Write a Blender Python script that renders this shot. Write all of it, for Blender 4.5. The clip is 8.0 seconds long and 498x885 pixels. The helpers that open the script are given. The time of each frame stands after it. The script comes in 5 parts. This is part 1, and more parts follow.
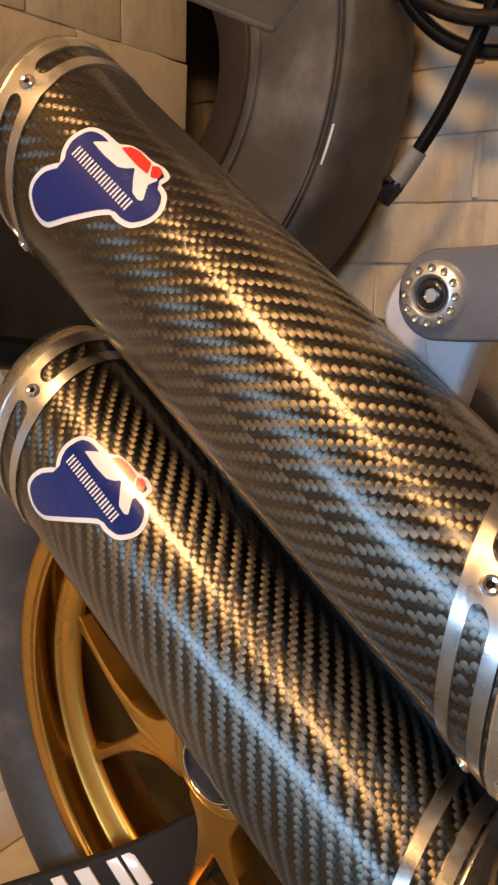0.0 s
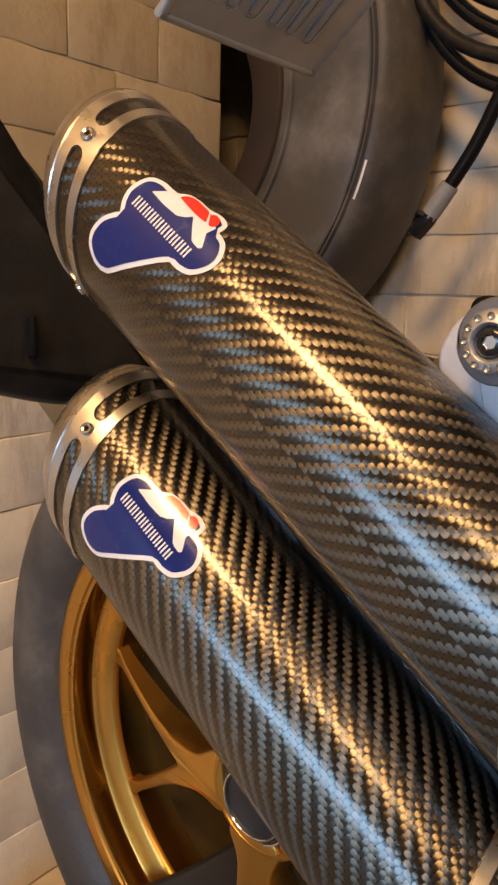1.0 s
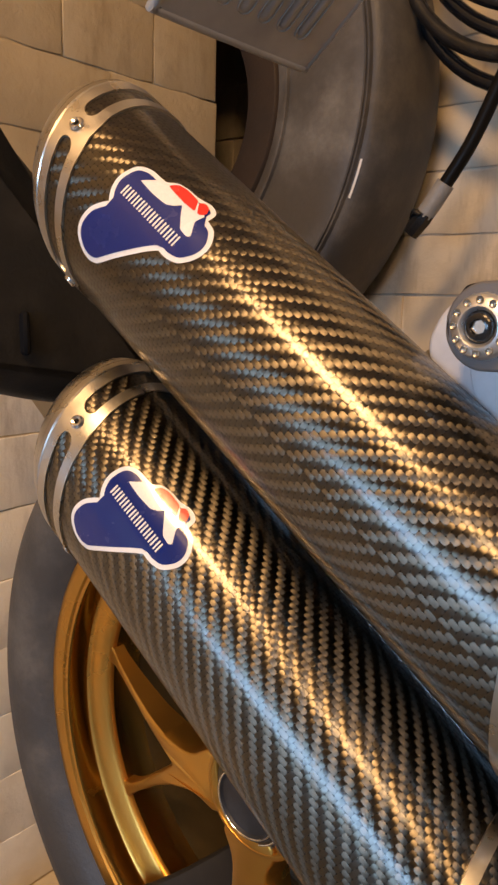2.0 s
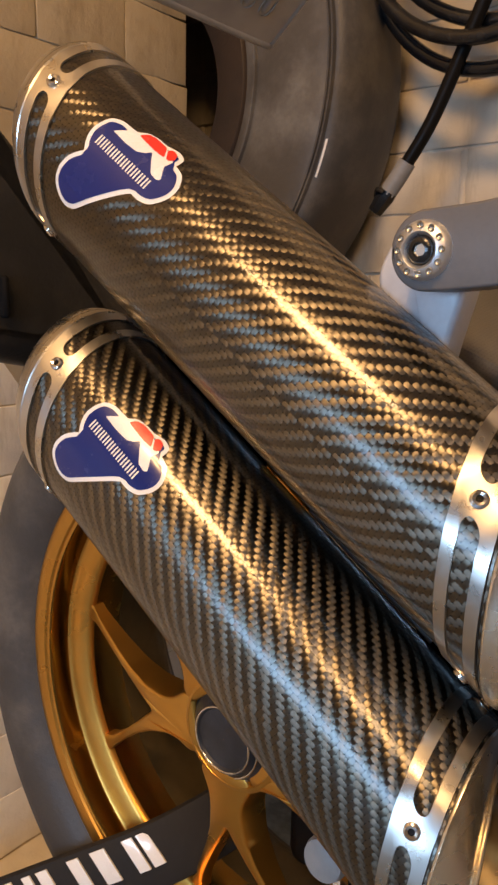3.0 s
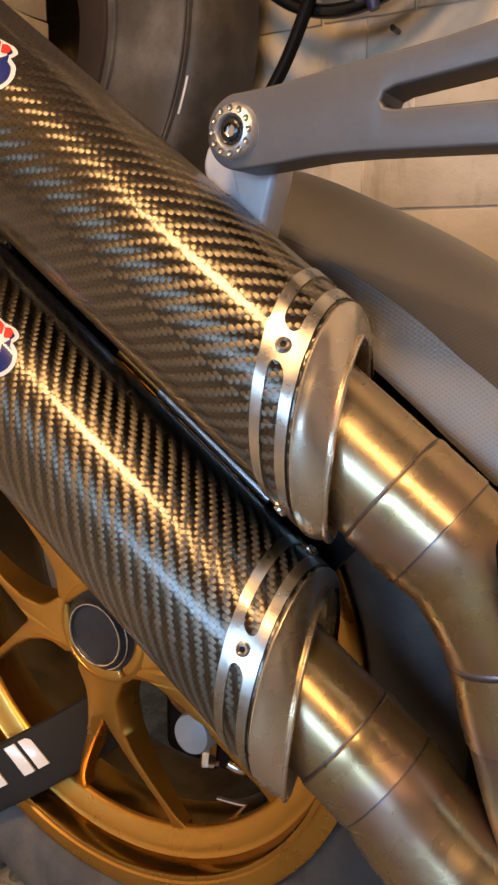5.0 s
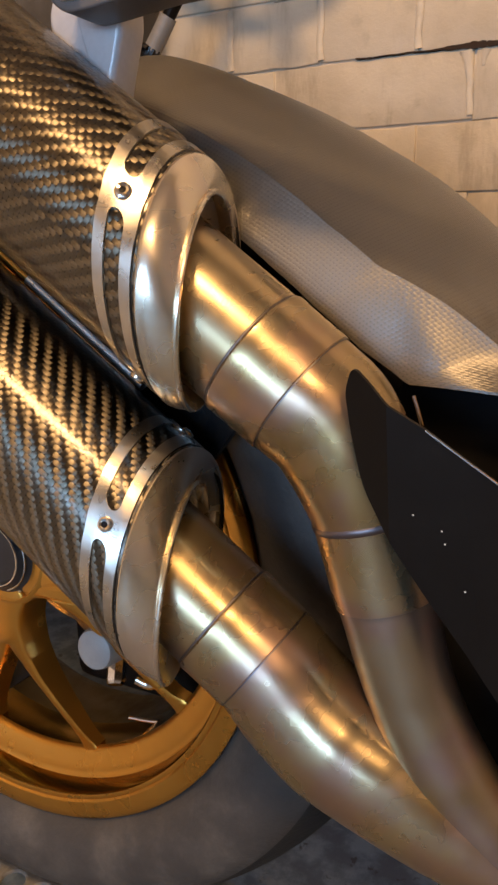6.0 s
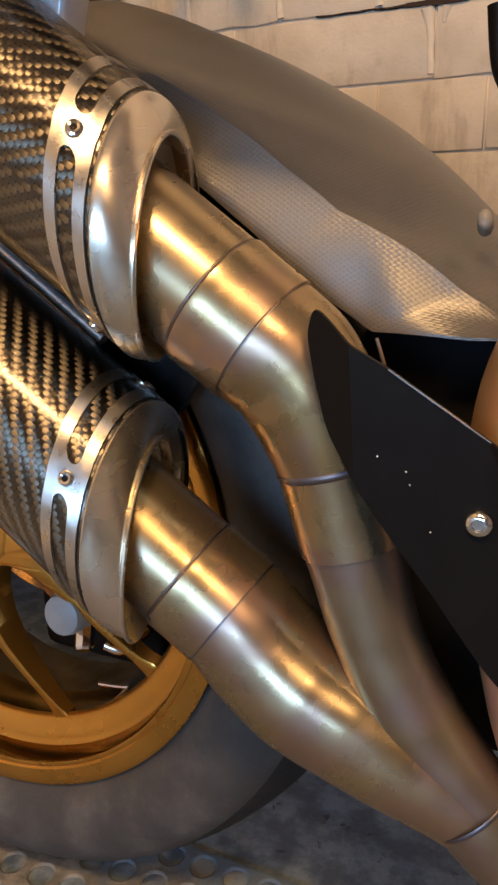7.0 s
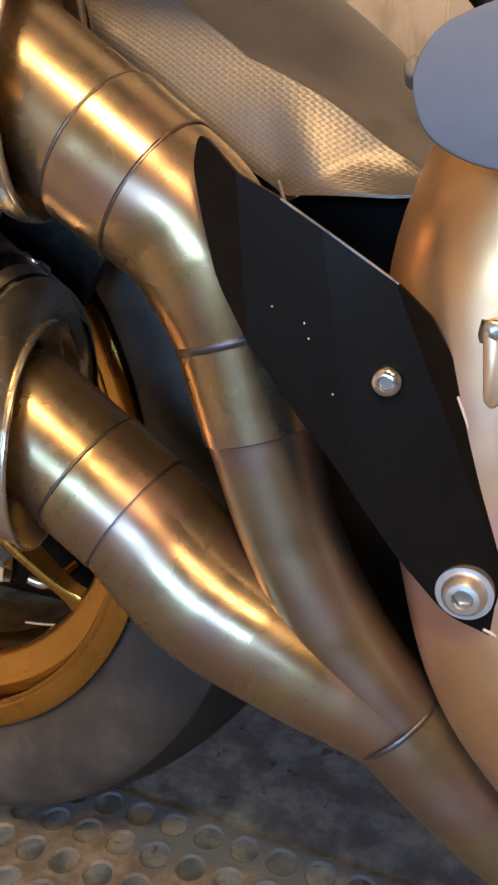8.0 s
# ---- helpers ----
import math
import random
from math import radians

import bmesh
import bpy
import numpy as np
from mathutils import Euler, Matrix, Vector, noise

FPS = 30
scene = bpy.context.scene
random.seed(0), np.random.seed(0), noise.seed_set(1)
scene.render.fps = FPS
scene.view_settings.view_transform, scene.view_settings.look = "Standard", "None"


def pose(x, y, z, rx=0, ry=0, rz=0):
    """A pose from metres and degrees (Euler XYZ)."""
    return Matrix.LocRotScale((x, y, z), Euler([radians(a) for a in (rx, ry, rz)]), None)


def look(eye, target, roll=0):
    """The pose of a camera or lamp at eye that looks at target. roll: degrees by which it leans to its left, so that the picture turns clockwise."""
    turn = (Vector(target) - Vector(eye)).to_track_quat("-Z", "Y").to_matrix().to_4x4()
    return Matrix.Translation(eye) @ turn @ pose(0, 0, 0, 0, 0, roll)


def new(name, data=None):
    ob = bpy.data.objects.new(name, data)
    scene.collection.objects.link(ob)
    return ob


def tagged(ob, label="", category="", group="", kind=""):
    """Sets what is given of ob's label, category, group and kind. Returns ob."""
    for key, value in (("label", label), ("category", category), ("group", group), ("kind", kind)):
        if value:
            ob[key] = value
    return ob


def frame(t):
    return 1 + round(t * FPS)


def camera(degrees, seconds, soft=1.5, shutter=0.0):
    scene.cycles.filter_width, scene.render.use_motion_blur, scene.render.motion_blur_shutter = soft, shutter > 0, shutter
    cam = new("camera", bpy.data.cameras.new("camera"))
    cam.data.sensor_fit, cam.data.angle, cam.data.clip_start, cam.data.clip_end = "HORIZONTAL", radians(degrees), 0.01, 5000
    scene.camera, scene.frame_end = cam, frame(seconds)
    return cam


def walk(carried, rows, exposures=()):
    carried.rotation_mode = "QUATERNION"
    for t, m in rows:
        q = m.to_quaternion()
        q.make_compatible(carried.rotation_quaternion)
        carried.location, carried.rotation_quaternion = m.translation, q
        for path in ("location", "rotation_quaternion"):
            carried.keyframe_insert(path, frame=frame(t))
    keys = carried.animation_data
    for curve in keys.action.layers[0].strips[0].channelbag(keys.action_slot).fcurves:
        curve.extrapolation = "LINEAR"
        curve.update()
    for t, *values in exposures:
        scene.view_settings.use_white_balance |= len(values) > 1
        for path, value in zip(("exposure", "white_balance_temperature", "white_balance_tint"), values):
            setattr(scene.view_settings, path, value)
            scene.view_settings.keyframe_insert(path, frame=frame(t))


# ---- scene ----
cam = camera(36.64, 8.0, soft=2.6)
ROWS = [
    (0, 0.3106, -0.4349, 0.665, 76.6, -1.62, 38.8),
    (0.5, 0.2994, -0.4477, 0.6773, 77.59, -1.52, 39.68),
    (1, 0.3008, -0.4483, 0.6731, 78.37, -1.37, 40.22),
    (1.2, 0.302, -0.4495, 0.670, 78.63, -1.25, 40.38),
    (2.3, 0.3038, -0.4415, 0.6626, 78.96, -1.06, 40.01),
    (2.5, 0.3056, -0.4405, 0.6577, 78.99, -0.96, 39.64),
    (3, 0.33, -0.4679, 0.6364, 79.06, -0.78, 38.4),
    (3.5, 0.334, -0.4847, 0.6411, 78.84, -0.73, 36.83),
    (4, 0.3363, -0.4963, 0.6275, 78.58, -0.79, 34.74),
    (4.5, 0.3565, -0.494, 0.6139, 78.07, -0.63, 32.65),
    (5, 0.3807, -0.4883, 0.5952, 77.07, -0.49, 30.48),
    (5.2, 0.3937, -0.4813, 0.5812, 76.68, -0.11, 29.8),
    (6.3, 0.4213, -0.4647, 0.5399, 74.37, 0.7, 25.91),
    (6.5, 0.4163, -0.4677, 0.5389, 74.01, 0.8, 25.37),
    (7, 0.4213, -0.463, 0.5304, 73.26, 1.02, 24.29),
    (7.5, 0.4322, -0.4465, 0.5069, 72.47, 1.13, 23.24),
    (8, 0.443, -0.4283, 0.4783, 71.63, 0.67, 22.99),
]
walk(cam, [(t, pose(x, y, z, rx, ry, rz)) for t, x, y, z, rx, ry, rz in ROWS], [(0, -0.02, 6500, 10), (3.5, 0.0, 6500, 10), (5, 0.10, 6500, 10), (6.5, 0.05, 6350, 10), (7.5, 0.06, 6000, 8), (8, 0.05, 6000, 8)])

# ---- light: a warm bulb under the ceiling, evening daylight under the half-raised door of the front wall ----
world = bpy.data.worlds.new("evening_sky")
scene.world = world
world.use_nodes = True
sky = world.node_tree.nodes.new("ShaderNodeTexSky")
sky.sky_type, sky.sun_disc = "NISHITA", False
sky.sun_elevation, sky.sun_rotation = radians(12), radians(120)
world.node_tree.links.new(sky.outputs[0], world.node_tree.nodes["Background"].inputs[0])
world.node_tree.nodes["Background"].inputs[1].default_value = 0.1


def area_lamp(name, eye, target, sx, sy, watts, colour):
    data = bpy.data.lights.new(name, "AREA")
    data.shape, data.size, data.size_y, data.energy, data.color = "RECTANGLE", sx, sy, watts, colour
    ob = new(name, data)
    ob.matrix_world = look(eye, target)
    return ob


WARM, COOL = (1.0, 0.585, 0.25), (0.38, 0.635, 1.0)
area_lamp("ceiling_bulb", (0.526, -1.475, 2.40), (0.15, -0.1, 0.6), 0.46, 0.25, 46.0, WARM)
area_lamp("work_lamp", (1.67, -2.18, 2.40), (0.1, -0.1, 0.4), 0.50, 0.36, 29.0, WARM)
area_lamp("doorway_daylight", (0.44, -2.99, 0.80), (0.44, 0.0, 0.75), 1.5, 0.46, 42.0, COOL)


# ---- materials ----
class Nodes:
    """A small builder of node materials."""

    def __init__(self, name, **settings):
        self.mat = bpy.data.materials.new(name)
        self.mat.use_nodes = True
        self.tree = self.mat.node_tree
        self.bsdf = self.tree.nodes["Principled BSDF"]
        for key, value in settings.items():
            self.bsdf.inputs[key].default_value = value

    def add(self, kind, *inputs, **settings):
        node = self.tree.nodes.new("ShaderNode" + kind)
        for key, value in settings.items():
            setattr(node, key, value)
        for i, value in enumerate(inputs):
            self.put(node.inputs[i], value)
        return node

    def put(self, socket, value):
        if value is None:
            return
        if isinstance(value, bpy.types.NodeSocket):
            self.tree.links.new(value, socket)
        elif isinstance(value, bpy.types.Node):
            self.tree.links.new(value.outputs[0], socket)
        else:
            socket.default_value = value

    def math(self, op, a, b=None, c=None):
        return self.add("Math", a, b, c, operation=op).outputs[0]

    def mix(self, fac, a, b):
        node = self.add("Mix", data_type="RGBA")
        self.put(node.inputs[0], fac)
        for socket, value in ((node.inputs[6], a), (node.inputs[7], b)):
            self.put(socket, (*value, 1) if isinstance(value, tuple) and len(value) == 3 else value)
        return node.outputs[2]

    def coords(self, kind="Object"):
        return self.add("TexCoord").outputs[kind]

    def noise(self, scale, detail=4, rough=0.6, vector=None, stretch=None):
        vector = vector or self.coords()
        if stretch:
            m = self.add("Mapping", vector)
            m.inputs["Scale"].default_value = stretch
            vector = m.outputs[0]
        node = self.add("TexNoise", vector)
        node.inputs["Scale"].default_value, node.inputs["Detail"].default_value, node.inputs["Roughness"].default_value = scale, detail, rough
        return node.outputs[0]

    def ramp(self, value, lo, hi, a=0.0, b=1.0):
        node = self.add("MapRange", value, lo, hi, a, b, interpolation_type="SMOOTHSTEP")
        return node.outputs[0]

    def set(self, **inputs):
        for key, value in inputs.items():
            self.put(self.bsdf.inputs[key.replace("_", " ")], value)
        return self

    def bump(self, height, distance, strength=1.0, normal=None):
        node = self.add("Bump")
        node.inputs["Strength"].default_value, node.inputs["Distance"].default_value = strength, distance
        self.put(node.inputs["Height"], height)
        self.put(node.inputs["Normal"], normal)
        self.put(self.bsdf.inputs["Normal"], node.outputs[0])
        return self


def carbon(name, pitch, hand, coat, rough, base, lift, dust=0.0, over=2):
    """Twill carbon cloth: two tows over, two under, laid in the UV map's metres; each tow shines along its fibres."""
    n = Nodes(name, **{"Specular IOR Level": 0.5})
    uv = n.add("SeparateXYZ", n.add("UVMap", uv_map="cloth"))
    wob = n.math("MULTIPLY", n.math("SUBTRACT", n.noise(60, 2), 0.5), 0.25)
    x = n.math("ADD", n.math("DIVIDE", uv.outputs[0], pitch), wob)
    y = n.math("ADD", n.math("DIVIDE", uv.outputs[1], pitch * hand), wob)
    xi, yi = n.math("FLOOR", x), n.math("FLOOR", y)
    k = n.math("FLOORED_MODULO", n.math("ADD", xi, yi), 2.0 * over)
    warp = n.math("LESS_THAN", k, over - 0.5)
    fx, fy = n.math("FRACT", x), n.math("FRACT", y)
    along_warp = n.math("MULTIPLY", n.math("FLOORED_MODULO", n.math("ADD", xi, y), 2.0 * over), math.pi / over)
    along_weft = n.math("MULTIPLY", n.math("SUBTRACT", n.math("FLOORED_MODULO", n.math("ADD", x, yi), 2.0 * over), float(over)), math.pi / over)

    def tow(across, along):
        a = n.math("POWER", n.math("SINE", n.math("MULTIPLY", across, math.pi)), 0.6)
        b = n.math("MAXIMUM", n.math("SINE", along), 0.0)
        return n.math("ADD", n.math("MULTIPLY", a, 0.35), n.math("MULTIPLY", b, 0.65))

    height = n.add("Mix", warp, tow(fy, along_weft), tow(fx, along_warp), data_type="FLOAT")
    n.put(height.inputs[2], tow(fy, along_weft))
    n.put(height.inputs[3], tow(fx, along_warp))
    fibre_u = n.add("CombineXYZ", n.math("MULTIPLY", uv.outputs[0], 9000), n.math("MULTIPLY", uv.outputs[1], 500), 0.0)
    fibre_v = n.add("CombineXYZ", n.math("MULTIPLY", uv.outputs[0], 500), n.math("MULTIPLY", uv.outputs[1], 9000), 0.0)
    streak = n.add("Mix", data_type="FLOAT")
    n.put(streak.inputs[0], warp)
    n.put(streak.inputs[2], n.noise(1.0, 2, vector=fibre_v.outputs[0]))
    n.put(streak.inputs[3], n.noise(1.0, 2, vector=fibre_u.outputs[0]))
    seam = n.ramp(height.outputs[0], 0.12, 0.50)
    dark = tuple((0.04 if coat else 0.50) * b for b in base)
    colour = n.mix(seam, dark, n.mix(streak.outputs[0], tuple(0.75 * b for b in base), tuple(1.25 * b for b in base)))
    if dust:
        colour = n.mix(n.math("MULTIPLY", n.ramp(n.noise(5, 3), 0.3, 0.75), dust), colour, (0.33, 0.28, 0.22))
    tangent = n.add("Tangent", direction_type="UV_MAP", uv_map="cloth")
    n.set(Base_Color=colour, Metallic=1.0 if coat else 0.65, Roughness=rough, Anisotropic=0.965 if coat else 0.3,
          Anisotropic_Rotation=n.math("MULTIPLY", n.math("SUBTRACT", 1.0, warp), 0.25), Tangent=tangent.outputs[0])
    n.bump(height.outputs[0], lift)
    if not coat:
        n.set(Coat_Weight=0.5, Coat_Roughness=0.36, Coat_IOR=1.6, Specular_IOR_Level=0.5)
    if coat:
        n.set(Coat_Weight=0.6, Coat_Roughness=n.ramp(n.noise(35, 4), 0.3, 0.8, 0.05, 0.10), Coat_IOR=1.5)
        ripple = n.add("Bump")
        ripple.inputs["Strength"].default_value, ripple.inputs["Distance"].default_value = 1.0, 0.000035
        ticks = n.noise(1.0, 2, vector=n.add("CombineXYZ", n.math("MULTIPLY", uv.outputs[0], 800), n.math("MULTIPLY", uv.outputs[1], 2600), 0.0).outputs[0])
        n.put(ripple.inputs["Height"], n.math("ADD", n.math("MULTIPLY", height.outputs[0], 0.2), ticks))
        n.put(n.bsdf.inputs["Coat Normal"], ripple.outputs[0])
    return n.mat


def metal(name, base, rough, tint=None, brush=(40, 40, 400), grime=0.3, aniso=0.4, relief=0.00001, solid=1.0):
    """Metal with brush lines, smudges and an optional heat tint in soft patches."""
    n = Nodes(name, Metallic=solid, Anisotropic=aniso)
    lines, smudge = n.noise(6, 3, stretch=brush), n.noise(18, 5)
    colour = n.mix(n.ramp(smudge, 0.35, 0.7, 0, grime), base, tuple(0.62 * b for b in base))
    if tint:
        colour = n.mix(n.ramp(n.noise(9, 3), 0.45, 0.75, 0, 0.7), colour, tint)
    n.set(Base_Color=colour, Roughness=n.math("ADD", n.ramp(lines, 0.2, 0.8, rough * 0.75, rough * 1.3), n.ramp(smudge, 0.5, 0.8, 0, 0.12)))
    n.bump(lines, relief)
    return n.mat


def heated(name, base, rough, solid, tint=1.0):
    """Stainless pipe after many heat cycles: straw, plum and grey tints in drifting patches, faint polishing lines."""
    n = Nodes(name, Metallic=solid)
    broad, patch = n.noise(7, 3, 0.5), n.noise(24, 3, 0.5)
    colour = n.mix(n.ramp(broad, 0.38, 0.62, 0, 0.75 * tint), base, (base[0] * 1.0, base[1] * 0.86, base[2] * 0.52))
    colour = n.mix(n.ramp(patch, 0.44, 0.66, 0, 0.8 * tint), colour, (base[0] * 0.88, base[1] * 0.74, base[2] * 0.98))
    lines = n.noise(5, 2, stretch=(14, 3, 14))
    n.set(Base_Color=colour, Roughness=n.math("ADD", n.ramp(lines, 0.25, 0.75, rough * 0.85, rough * 1.2), n.ramp(patch, 0.45, 0.75, 0, 0.08)))
    return n.mat


def coated(name, base, rough, worn=None, scale=30, bump=0.0002, spec=0.5, coat=0.0, amount=0.5):
    """Paint, plastic or rubber with stains of a second colour and a fine grain."""
    n = Nodes(name, **{"Specular IOR Level": spec, "Coat Weight": coat, "Coat Roughness": 0.08})
    big, fine = n.noise(scale, 5), n.noise(scale * 14, 3)
    worn = worn or tuple(min(1, 1.5 * b + 0.01) for b in base)
    colour = n.mix(n.ramp(big, 0.42, 0.75, 0, amount), base, worn)
    colour = n.mix(n.ramp(fine, 0.3, 0.8, 0, 0.25), colour, tuple(0.7 * b for b in base))
    n.set(Base_Color=colour, Roughness=n.ramp(big, 0.3, 0.8, rough * 0.85, min(1, rough * 1.2)))
    n.bump(n.math("ADD", fine, n.math("MULTIPLY", big, 0.6)), bump)
    return n.mat


def brick_paint(name, base):
    """Thick cream paint over brick: brush relief, drips of grey dust, chips; each brick a little different."""
    n = Nodes(name)
    rnd = n.add("ObjectInfo").outputs["Random"]
    where = n.add("VectorMath", n.add("NewGeometry").outputs["Position"], (3.1, 1.7, 0.4), operation="ADD").outputs[0]
    big, mid, fine = n.noise(7, 5, vector=where), n.noise(30, 6, 0.65, vector=where), n.noise(240, 3, vector=where)
    colour = n.mix(n.ramp(big, 0.35, 0.7, 0, 0.55), base, tuple(0.72 * b for b in base))
    colour = n.mix(n.ramp(mid, 0.56, 0.72, 0, 0.5), colour, tuple(0.64 * b for b in base))
    colour = n.mix(n.ramp(n.noise(4, 4, 0.7, vector=where), 0.47, 0.66, 0, 0.5), colour, (0.60 * base[0], 0.56 * base[1], 0.50 * base[2]))
    colour = n.mix(n.ramp(n.noise(9, 5, 0.7, vector=where, stretch=(1.6, 1.6, 0.4)), 0.54, 0.68, 0, 0.5), colour, (0.45 * base[0], 0.41 * base[1], 0.36 * base[2]))
    colour = n.mix(n.math("MULTIPLY", rnd, 0.35), colour, tuple(min(0.9, 1.1 * b) for b in base))
    n.set(Base_Color=colour, Roughness=n.ramp(mid, 0.3, 0.7, 0.5, 0.8))
    n.bump(n.math("ADD", n.math("MULTIPLY", mid, 1.0), n.math("MULTIPLY", fine, 0.12)), 0.0016)
    return n.mat


CARBON_A = carbon("gloss_carbon_twill", 0.0026, 1, True, 0.34, (0.118, 0.102, 0.079), 0.00019)
CARBON_B = carbon("gloss_carbon_twill_mirrored", 0.0026, -1, True, 0.34, (0.118, 0.102, 0.079), 0.00019)
CARBON_MATT = carbon("matt_carbon_cloth", 0.0021, 1, False, 0.40, (0.145, 0.138, 0.126), 0.00011, 0.02, 1)
STEEL = metal("brushed_stainless", (0.58, 0.55, 0.50), 0.30, None, (12, 12, 12), 0.12, 0.3, 0.000001)
STEEL_POLISHED = metal("polished_steel", (0.78, 0.76, 0.73), 0.14, grime=0.15)
STEEL_CONE = heated("spun_steel", (0.72, 0.66, 0.54), 0.25, 0.93, 0.35)
WASHER_STEEL = metal("bright_turned_washer", (0.80, 0.81, 0.83), 0.34, None, (60, 60, 60), 0.1, 0.0, 0.000004, 0.9)
STEEL_DULL = metal("dull_spun_steel", (0.52, 0.485, 0.43), 0.30)
PIPE = heated("heat_tinted_steel", (0.41, 0.33, 0.205), 0.27, 0.90)
# rougher copy of PIPE with the shield's shadow put into its colour
PIPE_SHADED = heated("dull_shaded_steel", (0.29, 0.24, 0.165), 0.36, 0.84)
WELD = metal("weld_bead", (0.22, 0.19, 0.18), 0.4, (0.18, 0.16, 0.22), (200, 200, 200), 0.6, 0.0)
COPPER = heated("copper_tinted_steel", (0.74, 0.51, 0.33), 0.36, 0.82)
GOLD = metal("gold_anodised", (0.64, 0.335, 0.068), 0.30, (0.55, 0.29, 0.06), (2, 2, 2), 0.12, 0.0, 0.000001, 0.93)
# darker, smoother copy of GOLD: shade of channel and barrel put into the colour
GOLD_SHADED = metal("gold_polished_shaded", (0.40, 0.24, 0.06), 0.20, (0.32, 0.19, 0.04), (2, 2, 2), 0.1, 0.0, 0.000001, 1.0)
ALU_DARK = coated("grey_anodised_arm", (0.105, 0.103, 0.107), 0.42, (0.15, 0.145, 0.145), 25, 0.00008, 0.6)
ALU_LIGHT = coated("silver_paint", (0.50, 0.51, 0.54), 0.35, (0.5, 0.5, 0.52), 25, 0.00006, 0.6, 0.3)
MUDGUARD = coated("dull_black_mudguard", (0.014, 0.0135, 0.013), 0.55, (0.05, 0.042, 0.034), 17, 0.0005, 0.4, amount=0.5)
RUBBER = coated("tyre_rubber", (0.050, 0.047, 0.046), 0.55, (0.125, 0.112, 0.098), 17, 0.0004, 0.4, amount=0.8)
TREAD_RUBBER = coated("black_tread_rubber", (0.020, 0.0205, 0.022), 0.6, (0.03, 0.027, 0.025), 17, 0.0004, 0.25, amount=0.5)
BEAD_RUBBER = coated("brown_bead_rubber", (0.040, 0.027, 0.019), 0.6, (0.022, 0.017, 0.013), 14, 0.0004, 0.25, amount=0.7)
WORN_ALLOY = coated("worn_grey_alloy", (0.22, 0.215, 0.21), 0.45, (0.32, 0.31, 0.30), 90, 0.0002, 0.5)
DARK_GOLD = metal("dull_dark_gold", (0.105, 0.075, 0.030), 0.45, (0.06, 0.045, 0.022), (6, 6, 6), 0.4, 0.0, 0.00002, 0.6)
RESIN = coated("dusty_brown_resin", (0.20, 0.18, 0.15), 0.45, (0.15, 0.135, 0.11), 60, 0.00005, 0.4)
RUBBER_GREY = coated("dusty_sidewall", (0.066, 0.059, 0.052), 0.48, (0.19, 0.178, 0.16), 12, 0.0005, 0.5, amount=0.7)
BLACK = coated("satin_black_paint", (0.0075, 0.0065, 0.0058), 0.40, (0.011, 0.010, 0.009), 60, 0.00003, 0.08, amount=0.3)
BLACK_MATT = coated("matt_black_plastic", (0.006, 0.006, 0.007), 0.8, (0.012, 0.012, 0.012), 40, 0.0001, 0.08)
BLACK_CLOTH = coated("black_woven_nylon", (0.014, 0.013, 0.013), 0.75, (0.03, 0.028, 0.026), 90, 0.0003, 0.3, amount=0.6)
BLACK_GLOSS = coated("gloss_black", (0.01, 0.01, 0.011), 0.22, (0.03, 0.03, 0.03), 60, 0.00005, 0.5)
HUB_GREY = coated("dark_grey_cap", (0.018, 0.019, 0.022), 0.38, (0.06, 0.06, 0.065), 40, 0.0001)
WHITE_PLASTIC = coated("translucent_white_plastic", (0.34, 0.34, 0.34), 0.4, (0.28, 0.28, 0.28), 50, 0.0001)
BLUE_GREY = coated("blue_grey_paint", (0.16, 0.20, 0.285), 0.5, (0.24, 0.29, 0.38), 10, 0.00005, 0.4, amount=0.3)
STICKER_WHITE = coated("sticker_white", (0.82, 0.81, 0.80), 0.25, (0.72, 0.71, 0.70), 60, 0.00002, 0.5, 1.0, 0.2)
STICKER_BLUE = coated("sticker_blue", (0.008, 0.019, 0.150), 0.25, (0.011, 0.025, 0.17), 60, 0.00002, 0.3, 0.5, 0.2)
STICKER_RED = coated("sticker_red", (0.75, 0.035, 0.02), 0.25, (0.66, 0.03, 0.02), 60, 0.00002, 0.5, 1.0, 0.2)
BLUE_GRIP = coated("dark_blue_grip", (0.022, 0.024, 0.085), 0.35, (0.035, 0.035, 0.1), 60, 0.0001)
RUST = coated("dark_rust", (0.035, 0.022, 0.015), 0.8, (0.06, 0.035, 0.02), 200, 0.0001, 0.2)
PLATE_METAL = metal("scuffed_grey_plate", (0.40, 0.40, 0.40), 0.40, (0.25, 0.24, 0.23), (30, 30, 30), 0.35, 0.0, 0.00004, 0.35)
BRICK = brick_paint("cream_painted_brick", (0.56, 0.49, 0.385))
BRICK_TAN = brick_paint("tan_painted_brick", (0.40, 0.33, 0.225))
BRICK_PALE = brick_paint("pale_brick", (0.90, 0.84, 0.75))
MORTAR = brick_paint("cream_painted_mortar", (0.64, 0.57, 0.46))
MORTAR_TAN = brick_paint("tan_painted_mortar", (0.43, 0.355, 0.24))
PLASTER = coated("plain_plaster", (0.42, 0.37, 0.31), 0.8, (0.34, 0.30, 0.25), 4, 0.002)


